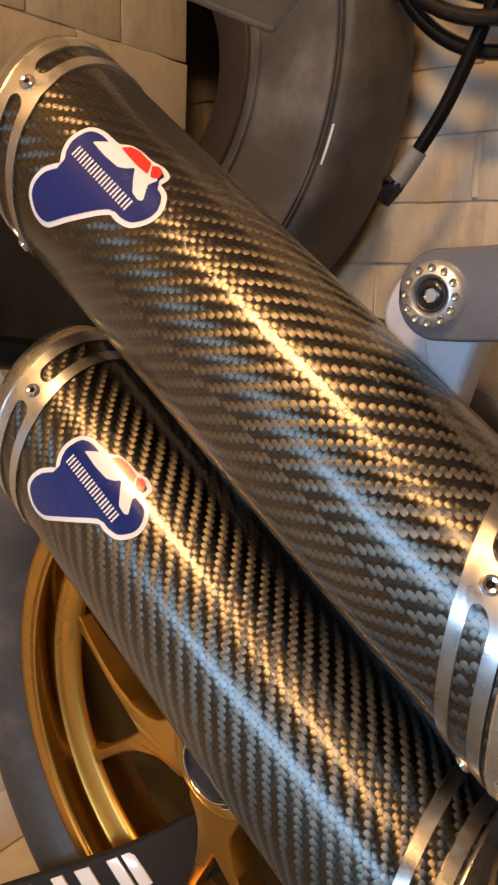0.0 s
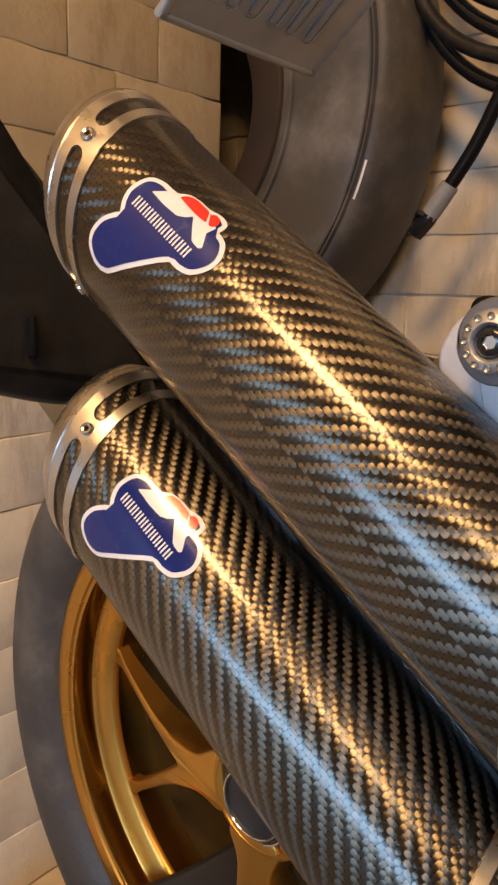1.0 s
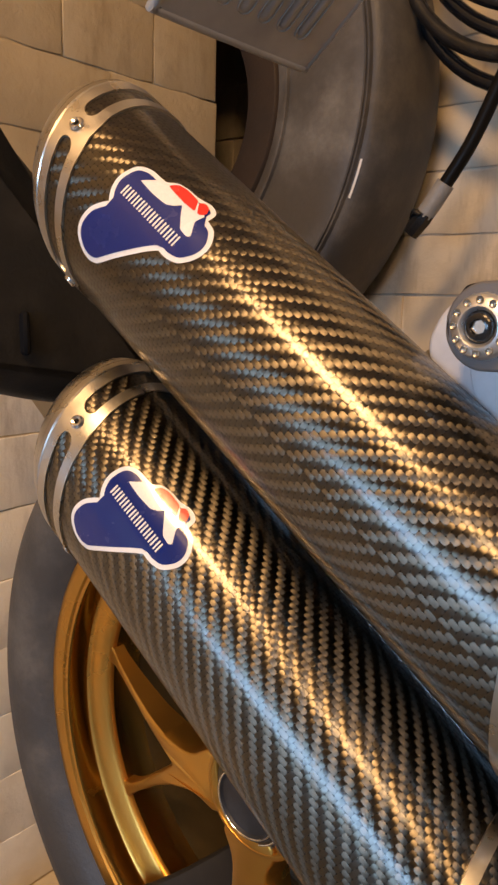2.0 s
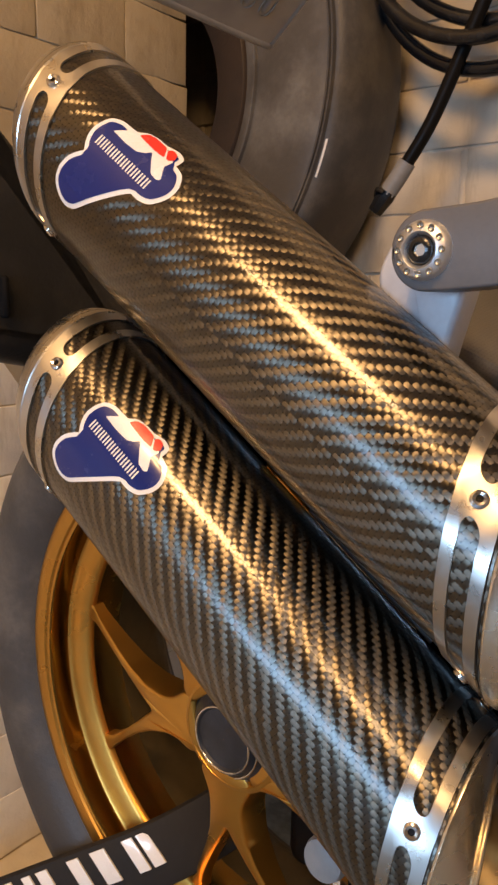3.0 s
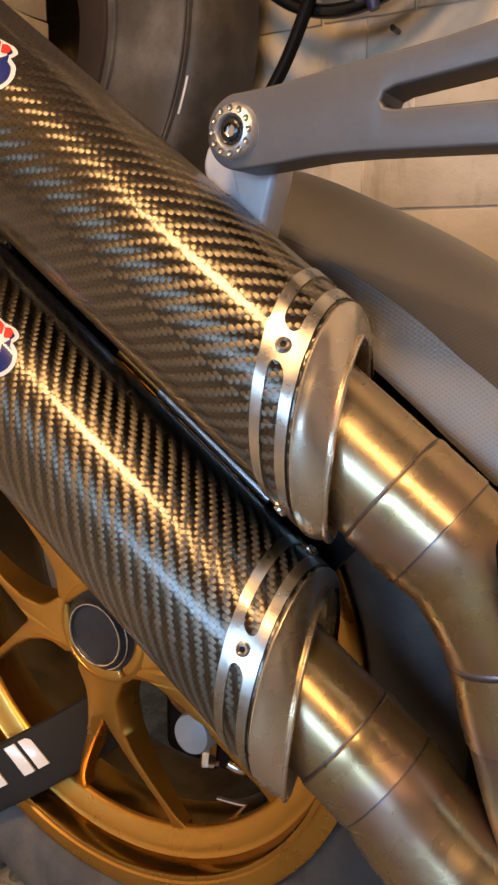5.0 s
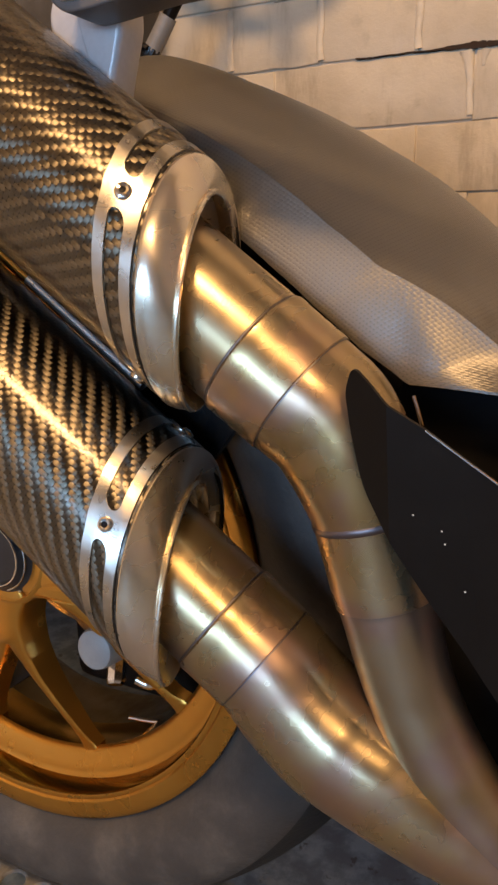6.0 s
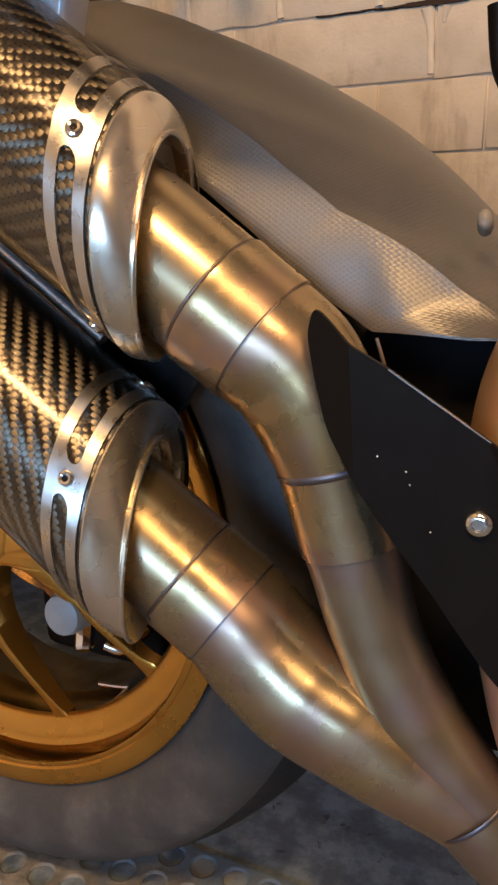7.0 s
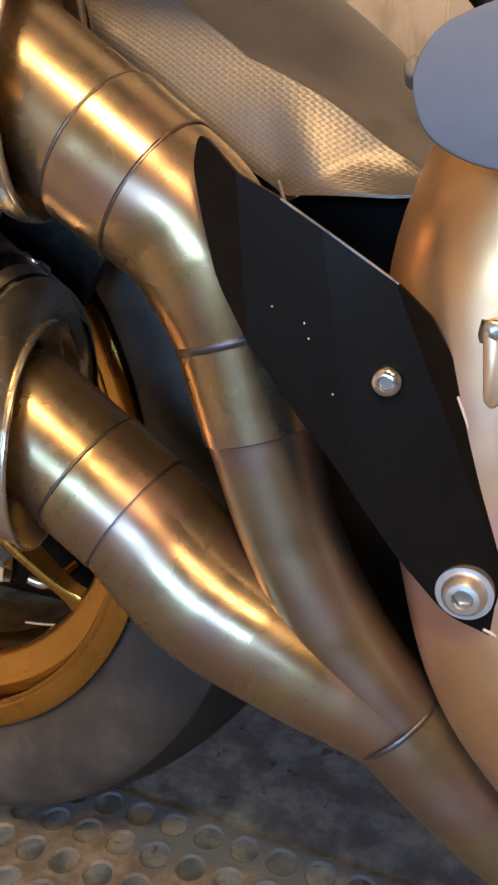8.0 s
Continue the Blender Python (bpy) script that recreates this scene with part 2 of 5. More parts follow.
def concrete(name):
    """Old dark floor: blue-grey with daylight's cast put into the colour, paler scuffs, tan dust in patches, oil spots.
    """
    n = Nodes(name)
    where = n.add("NewGeometry").outputs["Position"]
    big, mid, fine = n.noise(9, 5, 0.6, vector=where), n.noise(34, 6, 0.65, vector=where), n.noise(300, 3, vector=where)
    # both tones lean blue: reflected daylight is mixed into the concrete's colour
    colour = n.mix(n.ramp(mid, 0.38, 0.66), (0.070, 0.100, 0.145), (0.190, 0.240, 0.300))
    colour = n.mix(n.ramp(big, 0.56, 0.68, 0, 0.7), colour, (0.24, 0.225, 0.195))
    colour = n.mix(n.ramp(n.noise(58, 4, vector=where), 0.62, 0.70, 0, 0.8), colour, (0.030, 0.032, 0.038))
    n.set(Base_Color=colour, Roughness=n.ramp(mid, 0.3, 0.7, 0.45, 0.75))
    n.bump(n.math("ADD", mid, n.math("MULTIPLY", fine, 0.25)), 0.002)
    return n.mat


CONCRETE = concrete("dark_concrete")


def dusty_mat(name):
    """Grey rubber with pale dust, brown dirt and a darker blue-grey that spreads over its far side."""
    n = Nodes(name)
    where = n.add("NewGeometry").outputs["Position"]
    big, mid, fine = n.noise(14, 5, vector=where), n.noise(55, 5, vector=where), n.noise(420, 3, vector=where)
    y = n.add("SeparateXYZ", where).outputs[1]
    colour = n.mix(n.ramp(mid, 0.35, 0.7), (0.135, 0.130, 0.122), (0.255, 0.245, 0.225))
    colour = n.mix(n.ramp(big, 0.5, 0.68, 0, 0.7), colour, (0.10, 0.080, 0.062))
    far_tone = n.ramp(n.math("ADD", y, n.math("MULTIPLY", n.math("SUBTRACT", big, 0.5), 0.22)), -0.055, -0.025)
    colour = n.mix(n.math("MULTIPLY", far_tone, 0.92), colour, (0.095, 0.135, 0.19))
    n.set(Base_Color=colour, Roughness=n.ramp(mid, 0.3, 0.7, 0.55, 0.8))
    n.bump(n.math("ADD", mid, n.math("MULTIPLY", fine, 0.3)), 0.0012)
    return n.mat


MAT = dusty_mat("grey_ring_mat")


# ---- building blocks ----
from mathutils import geometry

BASES = {}


def thing(name, at, label, category, group="", kind=""):
    """An Empty at a thing's base, to which its parts are joined."""
    ob = new(name)
    ob.empty_display_size = 0.02
    ob.location = at
    BASES[ob] = Vector(at)
    return tagged(ob, label, category, group, kind)


def part(name, bm, material, parent, label="", smooth=40):
    """One mesh object from a bmesh laid out in the world's metres, under a thing or a part."""
    base = BASES[parent]
    bmesh.ops.translate(bm, verts=bm.verts, vec=-base)
    data = bpy.data.meshes.new(name)
    if smooth:
        for f in bm.faces:
            f.smooth = True
        for e in bm.edges:
            if len(e.link_faces) == 2 and e.calc_face_angle(0) > radians(smooth):
                e.smooth = False
    bm.to_mesh(data)
    bm.free()
    data.materials.append(material)
    ob = new(name, data)
    ob.parent = parent
    BASES[ob] = base
    return tagged(ob, label)


def turned(mesh_name, profile, origin, axis, steps=64, skew=0.0, closed=False, cloth=False, start=0.0, sweep=2 * math.pi, front=(0, -1, 0)):
    """A surface of revolution: profile rows (radius, distance along the axis[, tilt by the sine, tilt by the cosine, drop]). skew is the tilt of rows that name none."""
    bm = bmesh.new()
    a = Vector(axis).normalized()
    e1 = Vector(front)
    e1 = (e1 - a * e1.dot(a)).normalized()
    e2 = a.cross(e1)
    full = abs(sweep - 2 * math.pi) < 1e-6
    rings = []
    for row in profile:
        r, s = row[0], row[1]
        k = row[2] if len(row) > 2 else skew
        kc, down = (row[3], row[4]) if len(row) > 3 else (0.0, 0.0)
        ring = []
        for i in range(steps + (0 if full else 1)):
            th = start + sweep * i / steps
            ring.append(bm.verts.new(Vector(origin) + a * (s + k * math.sin(th) + kc * math.cos(th)) + (e1 * math.cos(th) + e2 * math.sin(th)) * r + e2 * down))
        rings.append(ring)
    pairs = list(zip(rings, rings[1:])) + ([(rings[-1], rings[0])] if closed else [])
    uv = bm.loops.layers.uv.new("cloth") if cloth else None
    radius = max(r[0] for r in profile)
    for p, q in pairs:
        for i in range(steps):
            j = (i + 1) % len(p)
            f = bm.faces.new((p[i], p[j], q[j], q[i]))
            if uv:
                for loop, (th, v) in zip(f.loops, ((i, p[i]), (i + 1, p[j]), (i + 1, q[j]), (i, q[i]))):
                    loop[uv].uv = (radius * (start + sweep * th / steps), (v.co - Vector(origin)).dot(a))
    bmesh.ops.recalc_face_normals(bm, faces=bm.faces)
    return bm


def frame_of(axis, front=(0, -1, 0)):
    a = Vector(axis).normalized()
    e1 = Vector(front)
    e1 = (e1 - a * e1.dot(a)).normalized()
    return a, e1, a.cross(e1)


def smooth_path(points, radii, per=8):
    """Catmull-Rom through points with radii."""
    out = []
    pts = [Vector(p) for p in points]
    for i in range(len(pts) - 1):
        p0, p1, p2, p3 = pts[max(i - 1, 0)], pts[i], pts[i + 1], pts[min(i + 2, len(pts) - 1)]
        for k in range(per):
            t = k / per
            out.append((0.5 * ((2 * p1) + (p2 - p0) * t + (2 * p0 - 5 * p1 + 4 * p2 - p3) * t * t + (3 * p1 - p0 - 3 * p2 + p3) * t ** 3),
                        radii[i] + (radii[i + 1] - radii[i]) * t))
    out.append((pts[-1], radii[-1]))
    return out


def tube(points, radii, per=8, steps=32, caps=True, flat=1.0):
    """A round tube along a smooth path."""
    bm = bmesh.new()
    radii = radii if isinstance(radii, (list, tuple)) else [radii] * len(points)
    path = smooth_path(points, radii, per)
    rings, side = [], None
    for i, (p, r) in enumerate(path):
        d = (path[min(i + 1, len(path) - 1)][0] - path[max(i - 1, 0)][0]).normalized()
        if side is None:
            side = d.cross(Vector((0, 1, 0)) if abs(d.y) < 0.9 else Vector((1, 0, 0))).normalized()
        side = (side - d * side.dot(d)).normalized()
        up = d.cross(side)
        rings.append([bm.verts.new(p + side * (r * math.cos(2 * math.pi * k / steps)) + up * (r * flat * math.sin(2 * math.pi * k / steps))) for k in range(steps)])
    for p, q in zip(rings, rings[1:]):
        for k in range(steps):
            bm.faces.new((p[k], p[(k + 1) % steps], q[(k + 1) % steps], q[k]))
    if caps:
        bm.faces.new(rings[0][::-1])
        bm.faces.new(rings[-1])
    bmesh.ops.recalc_face_normals(bm, faces=bm.faces)
    return bm


def slab(outline, y0, y1, bevel=0.001, segments=2):
    """A plate from an outline in x and z, from y0 (near) to y1 (far), with its edges rounded."""
    bm = bmesh.new()
    near = [bm.verts.new((x, y0, z)) for x, z in outline]
    far = [bm.verts.new((x, y1, z)) for x, z in outline]
    n = len(outline)
    bm.faces.new(near)
    bm.faces.new(far[::-1])
    for i in range(n):
        bm.faces.new((near[i], near[(i + 1) % n], far[(i + 1) % n], far[i]))
    bmesh.ops.recalc_face_normals(bm, faces=bm.faces)
    if bevel:
        edges = [e for e in bm.edges if e.calc_face_angle(0) > radians(50) and abs(e.verts[0].co.y - e.verts[1].co.y) < 1e-6]
        bmesh.ops.bevel(bm, geom=edges, offset=bevel, segments=segments, profile=0.5, affect="EDGES")
    bmesh.ops.triangulate(bm, faces=[f for f in bm.faces if len(f.verts) > 4], ngon_method="EAR_CLIP")
    return bm


def plate(outline, y0, y1, edge=0.0018):
    """A plate with an outline of any shape, its near and far edges rounded by shrunken rings."""
    bm = bmesh.new()
    steps = [(y0, edge), (y0 + 0.3 * edge, 0.4 * edge), (y0 + edge, 0.0), (y1 - edge, 0.0), (y1, edge)]
    rings = [[bm.verts.new((x, y, z)) for x, z in grown(outline, -inset)] for y, inset in steps]
    for p, q in zip(rings, rings[1:]):
        for k in range(len(p)):
            bm.faces.new((p[k], p[(k + 1) % len(p)], q[(k + 1) % len(p)], q[k]))
    for ring in (rings[0], rings[-1]):
        for tri in geometry.tessellate_polygon([[Vector((v.co.x, v.co.z, 0)) for v in ring]]):
            if len(set(tri)) == 3:
                bm.faces.new([ring[k] for k in tri])
    bmesh.ops.recalc_face_normals(bm, faces=bm.faces)
    return bm


def rounded(points, radius=0.004, steps=5):
    """An outline with its corners rounded; a point may carry a radius of its own."""
    out = []
    n = len(points)
    for i, p in enumerate(points):
        r = p[2] if len(p) > 2 else radius
        b, a, c = (Vector(q[:2]) for q in (p, points[i - 1], points[(i + 1) % n]))
        u, v = a - b, c - b
        r1 = min(r, 0.45 * u.length, 0.45 * v.length)
        p0, p1 = b + u.normalized() * r1, b + v.normalized() * r1
        for k in range(steps + 1):
            t = k / steps
            q = p0 * (1 - t) ** 2 + b * 2 * t * (1 - t) + p1 * t * t
            out.append((q.x, q.y))
    return out


def block(lo, hi, bevel=0.002, segments=2):
    bm = bmesh.new()
    bmesh.ops.create_cube(bm, size=1.0)
    for v in bm.verts:
        v.co = Vector([lo[i] + (v.co[i] + 0.5) * (hi[i] - lo[i]) for i in range(3)])
    if bevel:
        bmesh.ops.bevel(bm, geom=bm.edges[:], offset=bevel, segments=segments, profile=0.5, affect="EDGES")
    return bm


def bolt_parts(parent, at, axis, r, head, material, inner, label, name="bolt"):
    """A button-head bolt with a hexagon socket; at lies on the seat, axis points out."""
    b = part(name, turned("b", [(0.0001, head * 0.55), (r * 0.42, head * 0.55), (r * 0.46, head * 1.0), (r * 0.7, head * 0.95), (r * 0.93, head * 0.6), (r, head * 0.2), (r, -head * 0.3)], at, axis, 28, front=(0.3, 0.2, 1)), material, parent, label)
    part("socket", turned("s", [(0.0001, head * 0.57), (r * 0.40, head * 0.57), (r * 0.43, head * 0.75)], at, axis, 6, front=(0.3, 0.2, 1)), inner, b, smooth=0)
    return b


# ---- the place: floor, walls, ceiling ----
WALL_Y, WALL_X, PIER_END, COURSE, JOINT0 = 0.43, -0.35, 0.246, 0.0735, 0.0065


def plain(name, lo, hi, material, label, category="wall"):
    bm = block(lo, hi, 0)
    data = bpy.data.meshes.new(name)
    bm.to_mesh(data)
    bm.free()
    data.materials.append(material)
    ob = new(name, data)
    BASES[ob] = Vector((0, 0, 0))
    return tagged(ob, label, category, kind="structure")


plain("floor", (-0.9, -3.2, -0.12), (3.2, 0.6, -0.0018), CONCRETE, "dark stained concrete garage floor", "floor")
plain("ceiling", (-0.9, -3.2, 2.5), (3.2, 0.6, 2.6), PLASTER, "plain dull plaster garage ceiling", "ceiling")
wall_back = plain("wall_back", (-0.9, WALL_Y + 0.0035, -0.008), (3.2, WALL_Y + 0.17, 2.5), MORTAR, "cream painted brick wall behind the motorcycle")
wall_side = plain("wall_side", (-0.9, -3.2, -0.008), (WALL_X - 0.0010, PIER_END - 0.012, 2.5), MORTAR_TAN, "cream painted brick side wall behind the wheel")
plain("footing", (WALL_X - 0.002, -1.2, -0.002), (-0.268, PIER_END - 0.012, 0.0035), MORTAR, "cream painted cement footing along the side wall", "footing")
plain("wall_right", (3.05, -3.2, -0.008), (3.2, WALL_Y + 0.012, 2.5), PLASTER, "plain plaster wall across the garage")
plain("wall_front_left", (WALL_X - 0.012, -3.2, -0.008), (-0.3, -3.05, 2.5), PLASTER, "plain plaster wall beside the garage door")
plain("wall_front_right", (1.2, -3.2, -0.008), (3.05, -3.05, 2.5), PLASTER, "plain plaster wall beside the garage door")
plain("door_1", (-0.3, -3.16, 1.22), (1.2, -3.10, 2.5), PLASTER, "plain garage door raised halfway", "garage door")
plain("drive", (-0.9, -6.0, -0.12), (3.2, -3.2, -0.004), CONCRETE, "dull concrete drive outside the garage door", "drive")
plain("wall_recess", (-0.9, PIER_END - 0.012, -0.008), (-0.78, WALL_Y + 0.012, 2.5), MORTAR, "cream painted wall inside the recess")


# ---- motorcycle ----
bike = thing("motorcycle", (0, 0, 0), "parked motorcycle with gold wheel and twin carbon silencers", "motorcycle")

CAN_DIR = {"upper": Vector((0.8, 0.032, -0.6)).normalized(), "lower": Vector((0.8, 0.022, -0.6)).normalized()}
CAN_AT = {"upper": Vector((0.1, -0.1685, 0.628)), "lower": Vector((0.1024, -0.1635, 0.4732)) - Vector((0.8, 0.022, -0.6)).normalized() * 0.0205}
RADIUS = {"upper": 0.0475, "lower": 0.0515}
SKEW_R, SKEW_L, RIVET, R1 = 0.030, 0.020, -0.60, 0.0315


def can_point(which, s, arc, lift=0.0):
    a, e1, e2 = frame_of(CAN_DIR[which])
    th = arc / RADIUS[which]
    return CAN_AT[which] + a * s + (e1 * math.cos(th) + e2 * math.sin(th)) * (RADIUS[which] + lift)


def clamp_band(which, s_mid, skew, width, rivets):
    """A thin steel band round the sleeve with rounded slots between its rivets."""
    bm = bmesh.new()
    CAN_R = RADIUS[which]
    a, e1, e2 = frame_of(CAN_DIR[which])
    half, slot, n_long, n_cap = width / 2, width * 0.215, 22, 8

    def at(th, ds, lift):
        return CAN_AT[which] + a * (s_mid + ds + skew * math.sin(th)) + (e1 * math.cos(th) + e2 * math.sin(th)) * (CAN_R + lift)

    for i, th0 in enumerate(rivets):
        th1 = rivets[(i + 1) % len(rivets)]
        th1 += 2 * math.pi if th1 <= th0 else 0
        gap = 0.0065 / CAN_R
        inner, outer = [], []
        lo, hi = th0 + gap + slot / CAN_R, th1 - gap - slot / CAN_R
        for k in range(n_long + 1):
            t = lo + (hi - lo) * k / n_long
            inner.append((t, slot))
            outer.append((th0 if k == 0 else th1 if k == n_long else t, half))
        for k in range(1, n_cap):
            w = math.pi / 2 - math.pi * k / n_cap
            inner.append((hi + slot / CAN_R * math.cos(w), slot * math.sin(w)))
            outer.append((th1, half * (1 - 2 * k / n_cap)))
        for k in range(n_long + 1):
            t = hi + (lo - hi) * k / n_long
            inner.append((t, -slot))
            outer.append((th1 if k == 0 else th0 if k == n_long else t, -half))
        for k in range(1, n_cap):
            w = math.pi / 2 + math.pi * k / n_cap
            inner.append((lo - slot / CAN_R * abs(math.cos(w)), -slot * math.cos(math.pi * k / n_cap)))
            outer.append((th0, -half * (1 - 2 * k / n_cap)))
        top_i = [bm.verts.new(at(t, d, 0.0012)) for t, d in inner]
        top_o = [bm.verts.new(at(t, d, 0.0012)) for t, d in outer]
        low_i = [bm.verts.new(at(t, d, 0.0000)) for t, d in inner]
        low_o = [bm.verts.new(at(t, d, 0.0000)) for t, d in outer]
        n = len(inner)
        for k in range(n):
            j = (k + 1) % n
            bm.faces.new((top_i[k], top_i[j], top_o[j], top_o[k]))
            bm.faces.new((top_i[k], top_i[j], low_i[j], low_i[k]))
            if abs(abs(outer[k][1]) - half) < 1e-9 and abs(outer[k][1] - outer[j][1]) < 1e-9:
                bm.faces.new((top_o[k], top_o[j], low_o[j], low_o[k]))
    bmesh.ops.remove_doubles(bm, verts=bm.verts, dist=0.00002)
    bmesh.ops.recalc_face_normals(bm, faces=bm.faces)
    return bm


def sticker_layer(which, outline, lift, s_shift, arc_shift):
    """A thin patch on the sleeve, from an outline in distance along the axis and arc."""
    bm = bmesh.new()
    face = bm.faces.new([bm.verts.new((s, t, 0)) for s, t in outline])
    ribs = [min(p[1] for p in outline) + 0.0022 * k for k in range(1, 40)]
    for t in ribs:
        if t < max(p[1] for p in outline):
            bmesh.ops.bisect_plane(bm, geom=bm.verts[:] + bm.edges[:] + bm.faces[:], plane_co=(0, t, 0), plane_no=(0, 1, 0))
    bmesh.ops.triangulate(bm, faces=[f for f in bm.faces if len(f.verts) > 4])
    for v in bm.verts:
        v.co = can_point(which, v.co.x + s_shift, v.co.y + arc_shift, lift)
    bmesh.ops.recalc_face_normals(bm, faces=bm.faces)
    a, e1, e2 = frame_of(CAN_DIR[which])
    if bm.faces and sum(f.normal.dot(f.calc_center_median() - CAN_AT[which]) for f in bm.faces) < 0:
        bmesh.ops.reverse_faces(bm, faces=bm.faces)
    return bm


def grown(outline, d):
    """An outline moved outwards by d."""
    n = len(outline)
    area = sum(outline[i][0] * outline[(i + 1) % n][1] - outline[(i + 1) % n][0] * outline[i][1] for i in range(n))
    out = []
    for i in range(n):
        t = (Vector(outline[(i + 1) % n]) - Vector(outline[i - 1])).normalized()
        out.append((outline[i][0] + (t.y if area > 0 else -t.y) * d, outline[i][1] + (-t.x if area > 0 else t.x) * d))
    return out


def inset(outline, d):
    """An outline drawn inwards by d, with the loops at its inner corners cut away."""
    pts = [p for p, q in zip(outline, outline[1:] + outline[:1]) if (Vector(p) - Vector(q)).length > 1e-6]
    return [p for p in grown(pts, -d) if min((Vector(p) - Vector(q)).length for q in pts) > 0.96 * d]


def closed_curve(points, per=7):
    out, n = [], len(points)
    for i in range(n):
        p0, p1, p2, p3 = (Vector(points[(i + k) % n]) for k in (-1, 0, 1, 2))
        for k in range(per):
            t = k / per
            q = 0.5 * ((2 * p1) + (p2 - p0) * t + (2 * p0 - 5 * p1 + 4 * p2 - p3) * t * t + (3 * p1 - p0 - 3 * p2 + p3) * t ** 3)
            out.append((q.x, q.y))
    return out


# outer edge of the sticker, as distance along the sleeve and arc round it; a doubled point is a corner
STICKER = [(-0.1127, 0.0035), (-0.1145, -0.0030), (-0.1128, -0.0105), (-0.1090, -0.0158), (-0.1063, -0.0185), (-0.1063, -0.0185), (-0.1100, -0.0235), (-0.1118, -0.0300), (-0.1098, -0.0385), (-0.1040, -0.0422), (-0.0970, -0.0428), (-0.0932, -0.0432), (-0.0932, -0.0432),
           (-0.0890, -0.0470), (-0.0830, -0.0485), (-0.0771, -0.0488), (-0.0700, -0.0507), (-0.0645, -0.0488), (-0.0635, -0.0437), (-0.0635, -0.0437), (-0.0570, -0.0420), (-0.0518, -0.0360), (-0.0514, -0.0290), (-0.0560, -0.0220), (-0.0625, -0.0194), (-0.0683, -0.0193), (-0.0683, -0.0193),
           (-0.0725, -0.0155), (-0.0789, -0.0089), (-0.0862, -0.0014), (-0.0933, 0.0061), (-0.0970, 0.0084), (-0.1014, 0.0094), (-0.1070, 0.0082)]


def silencer(which, label, shift):
    root = new("silencer")
    root.parent = bike
    BASES[root] = BASES[bike]
    tagged(root, label)
    at, d, CAN_R = CAN_AT[which], CAN_DIR[which], RADIUS[which]
    cloth = CARBON_A if which == "upper" else CARBON_B
    dr, df = (0.0, 0.0) if which == "upper" else (0.0045, -0.0040)
    profile = [(CAN_R - 0.003, -0.156 + dr, SKEW_L)]
    for k in range(9):
        t = k / 8
        profile.append((CAN_R, -0.154 + dr + (0.326 + df - dr) * t, SKEW_L + (SKEW_R - SKEW_L) * t))
    profile.append((CAN_R - 0.003, 0.173 + df, SKEW_R))
    part("sleeve", turned("sleeve", profile, at, d, 128, cloth=True), cloth, root, "glossy clear-coated twill carbon fibre sleeve")
    for name, s, skew in (("rear_band", -0.138 + dr, SKEW_L), ("front_band", 0.1585 + df, SKEW_R)):
        first = -0.68 if name == "rear_band" else RIVET if which == "upper" else -0.47
        rivets = [first + k * math.pi / 2 for k in range(4)]
        band = part(name, clamp_band(which, s, skew, 0.0218, rivets), STEEL, root, "brushed steel band with long slots")
        for th in rivets:
            out = (frame_of(d)[1] * math.cos(th) + frame_of(d)[2] * math.sin(th))
            seat = at + d * (s + skew * math.sin(th)) + out * (CAN_R + 0.0011)
            part("rivet", turned("r", [(0.0012, 0.0003), (0.0015, 0.0013), (0.0026, 0.0016), (0.0035, 0.0011), (0.0038, 0.0)], seat, out, 24, front=(0.3, 0.1, 1)), STEEL_POLISHED, band)
            # a black disc stands for the dark inside of the rivet's hole
            part("rivet_core", turned("c", [(0.0001, 0.0005), (0.0014, 0.0006), (0.0016, 0.0002)], seat, out, 16, front=(0.3, 0.1, 1)), BLACK, band)
    # outlet cap behind the rear band
    part("outlet_cap", turned("cap", [(CAN_R + 0.0006, -0.1488, SKEW_L), (CAN_R + 0.0012, -0.1500, SKEW_L), (CAN_R + 0.0006, -0.1525, SKEW_L), (CAN_R - 0.0012, -0.1570, SKEW_L * 0.96), (CAN_R - 0.0042, -0.1625, SKEW_L * 0.9), (CAN_R - 0.0066, -0.1645, SKEW_L * 0.85), (CAN_R - 0.0086, -0.1645, SKEW_L * 0.8),
                                      (0.0365, -0.1632, 0.013), (0.0340, -0.159, 0.010), (0.031, -0.140, 0.0)], at + d * dr, d, 96), STEEL, root, "brushed steel outlet cap with a rolled lip")
    part("core", turned("core", [(0.030, -0.150), (0.0001, -0.148)], at, d, 48), BLACK, root)
    # front cone
    part("groove", turned("groove", [(CAN_R + 0.0006, 0.1695 + df, SKEW_R), (CAN_R - 0.001, 0.171 + df, SKEW_R), (CAN_R - 0.001, 0.174 + df, SKEW_R)], at, d, 96), BLACK_GLOSS, root)
    r_lip, s_lip, k_lip, c_lip, drop = (0.0416, 0.1822, 0.0248, 0.010, 0.0021) if which == "upper" else (0.0440, 0.1790, 0.0258, 0.013, 0.0066)
    lip = lambda dr_, ds_: (r_lip + dr_, s_lip + ds_, k_lip, c_lip, drop)
    base = lambda dr_, ds_: (CAN_R + dr_, 0.1715 + df + ds_, SKEW_R, 0.0, 0.0)
    blend = lambda t: tuple(p * (1 - t) + q * t for p, q in zip(base(0.0012, 0.0012), lip(0.0, -0.0010)))
    bulge = lambda t: tuple(p + q for p, q in zip(blend(t), (0.0010 * math.sin(math.pi * t), 0, 0, 0, 0)))
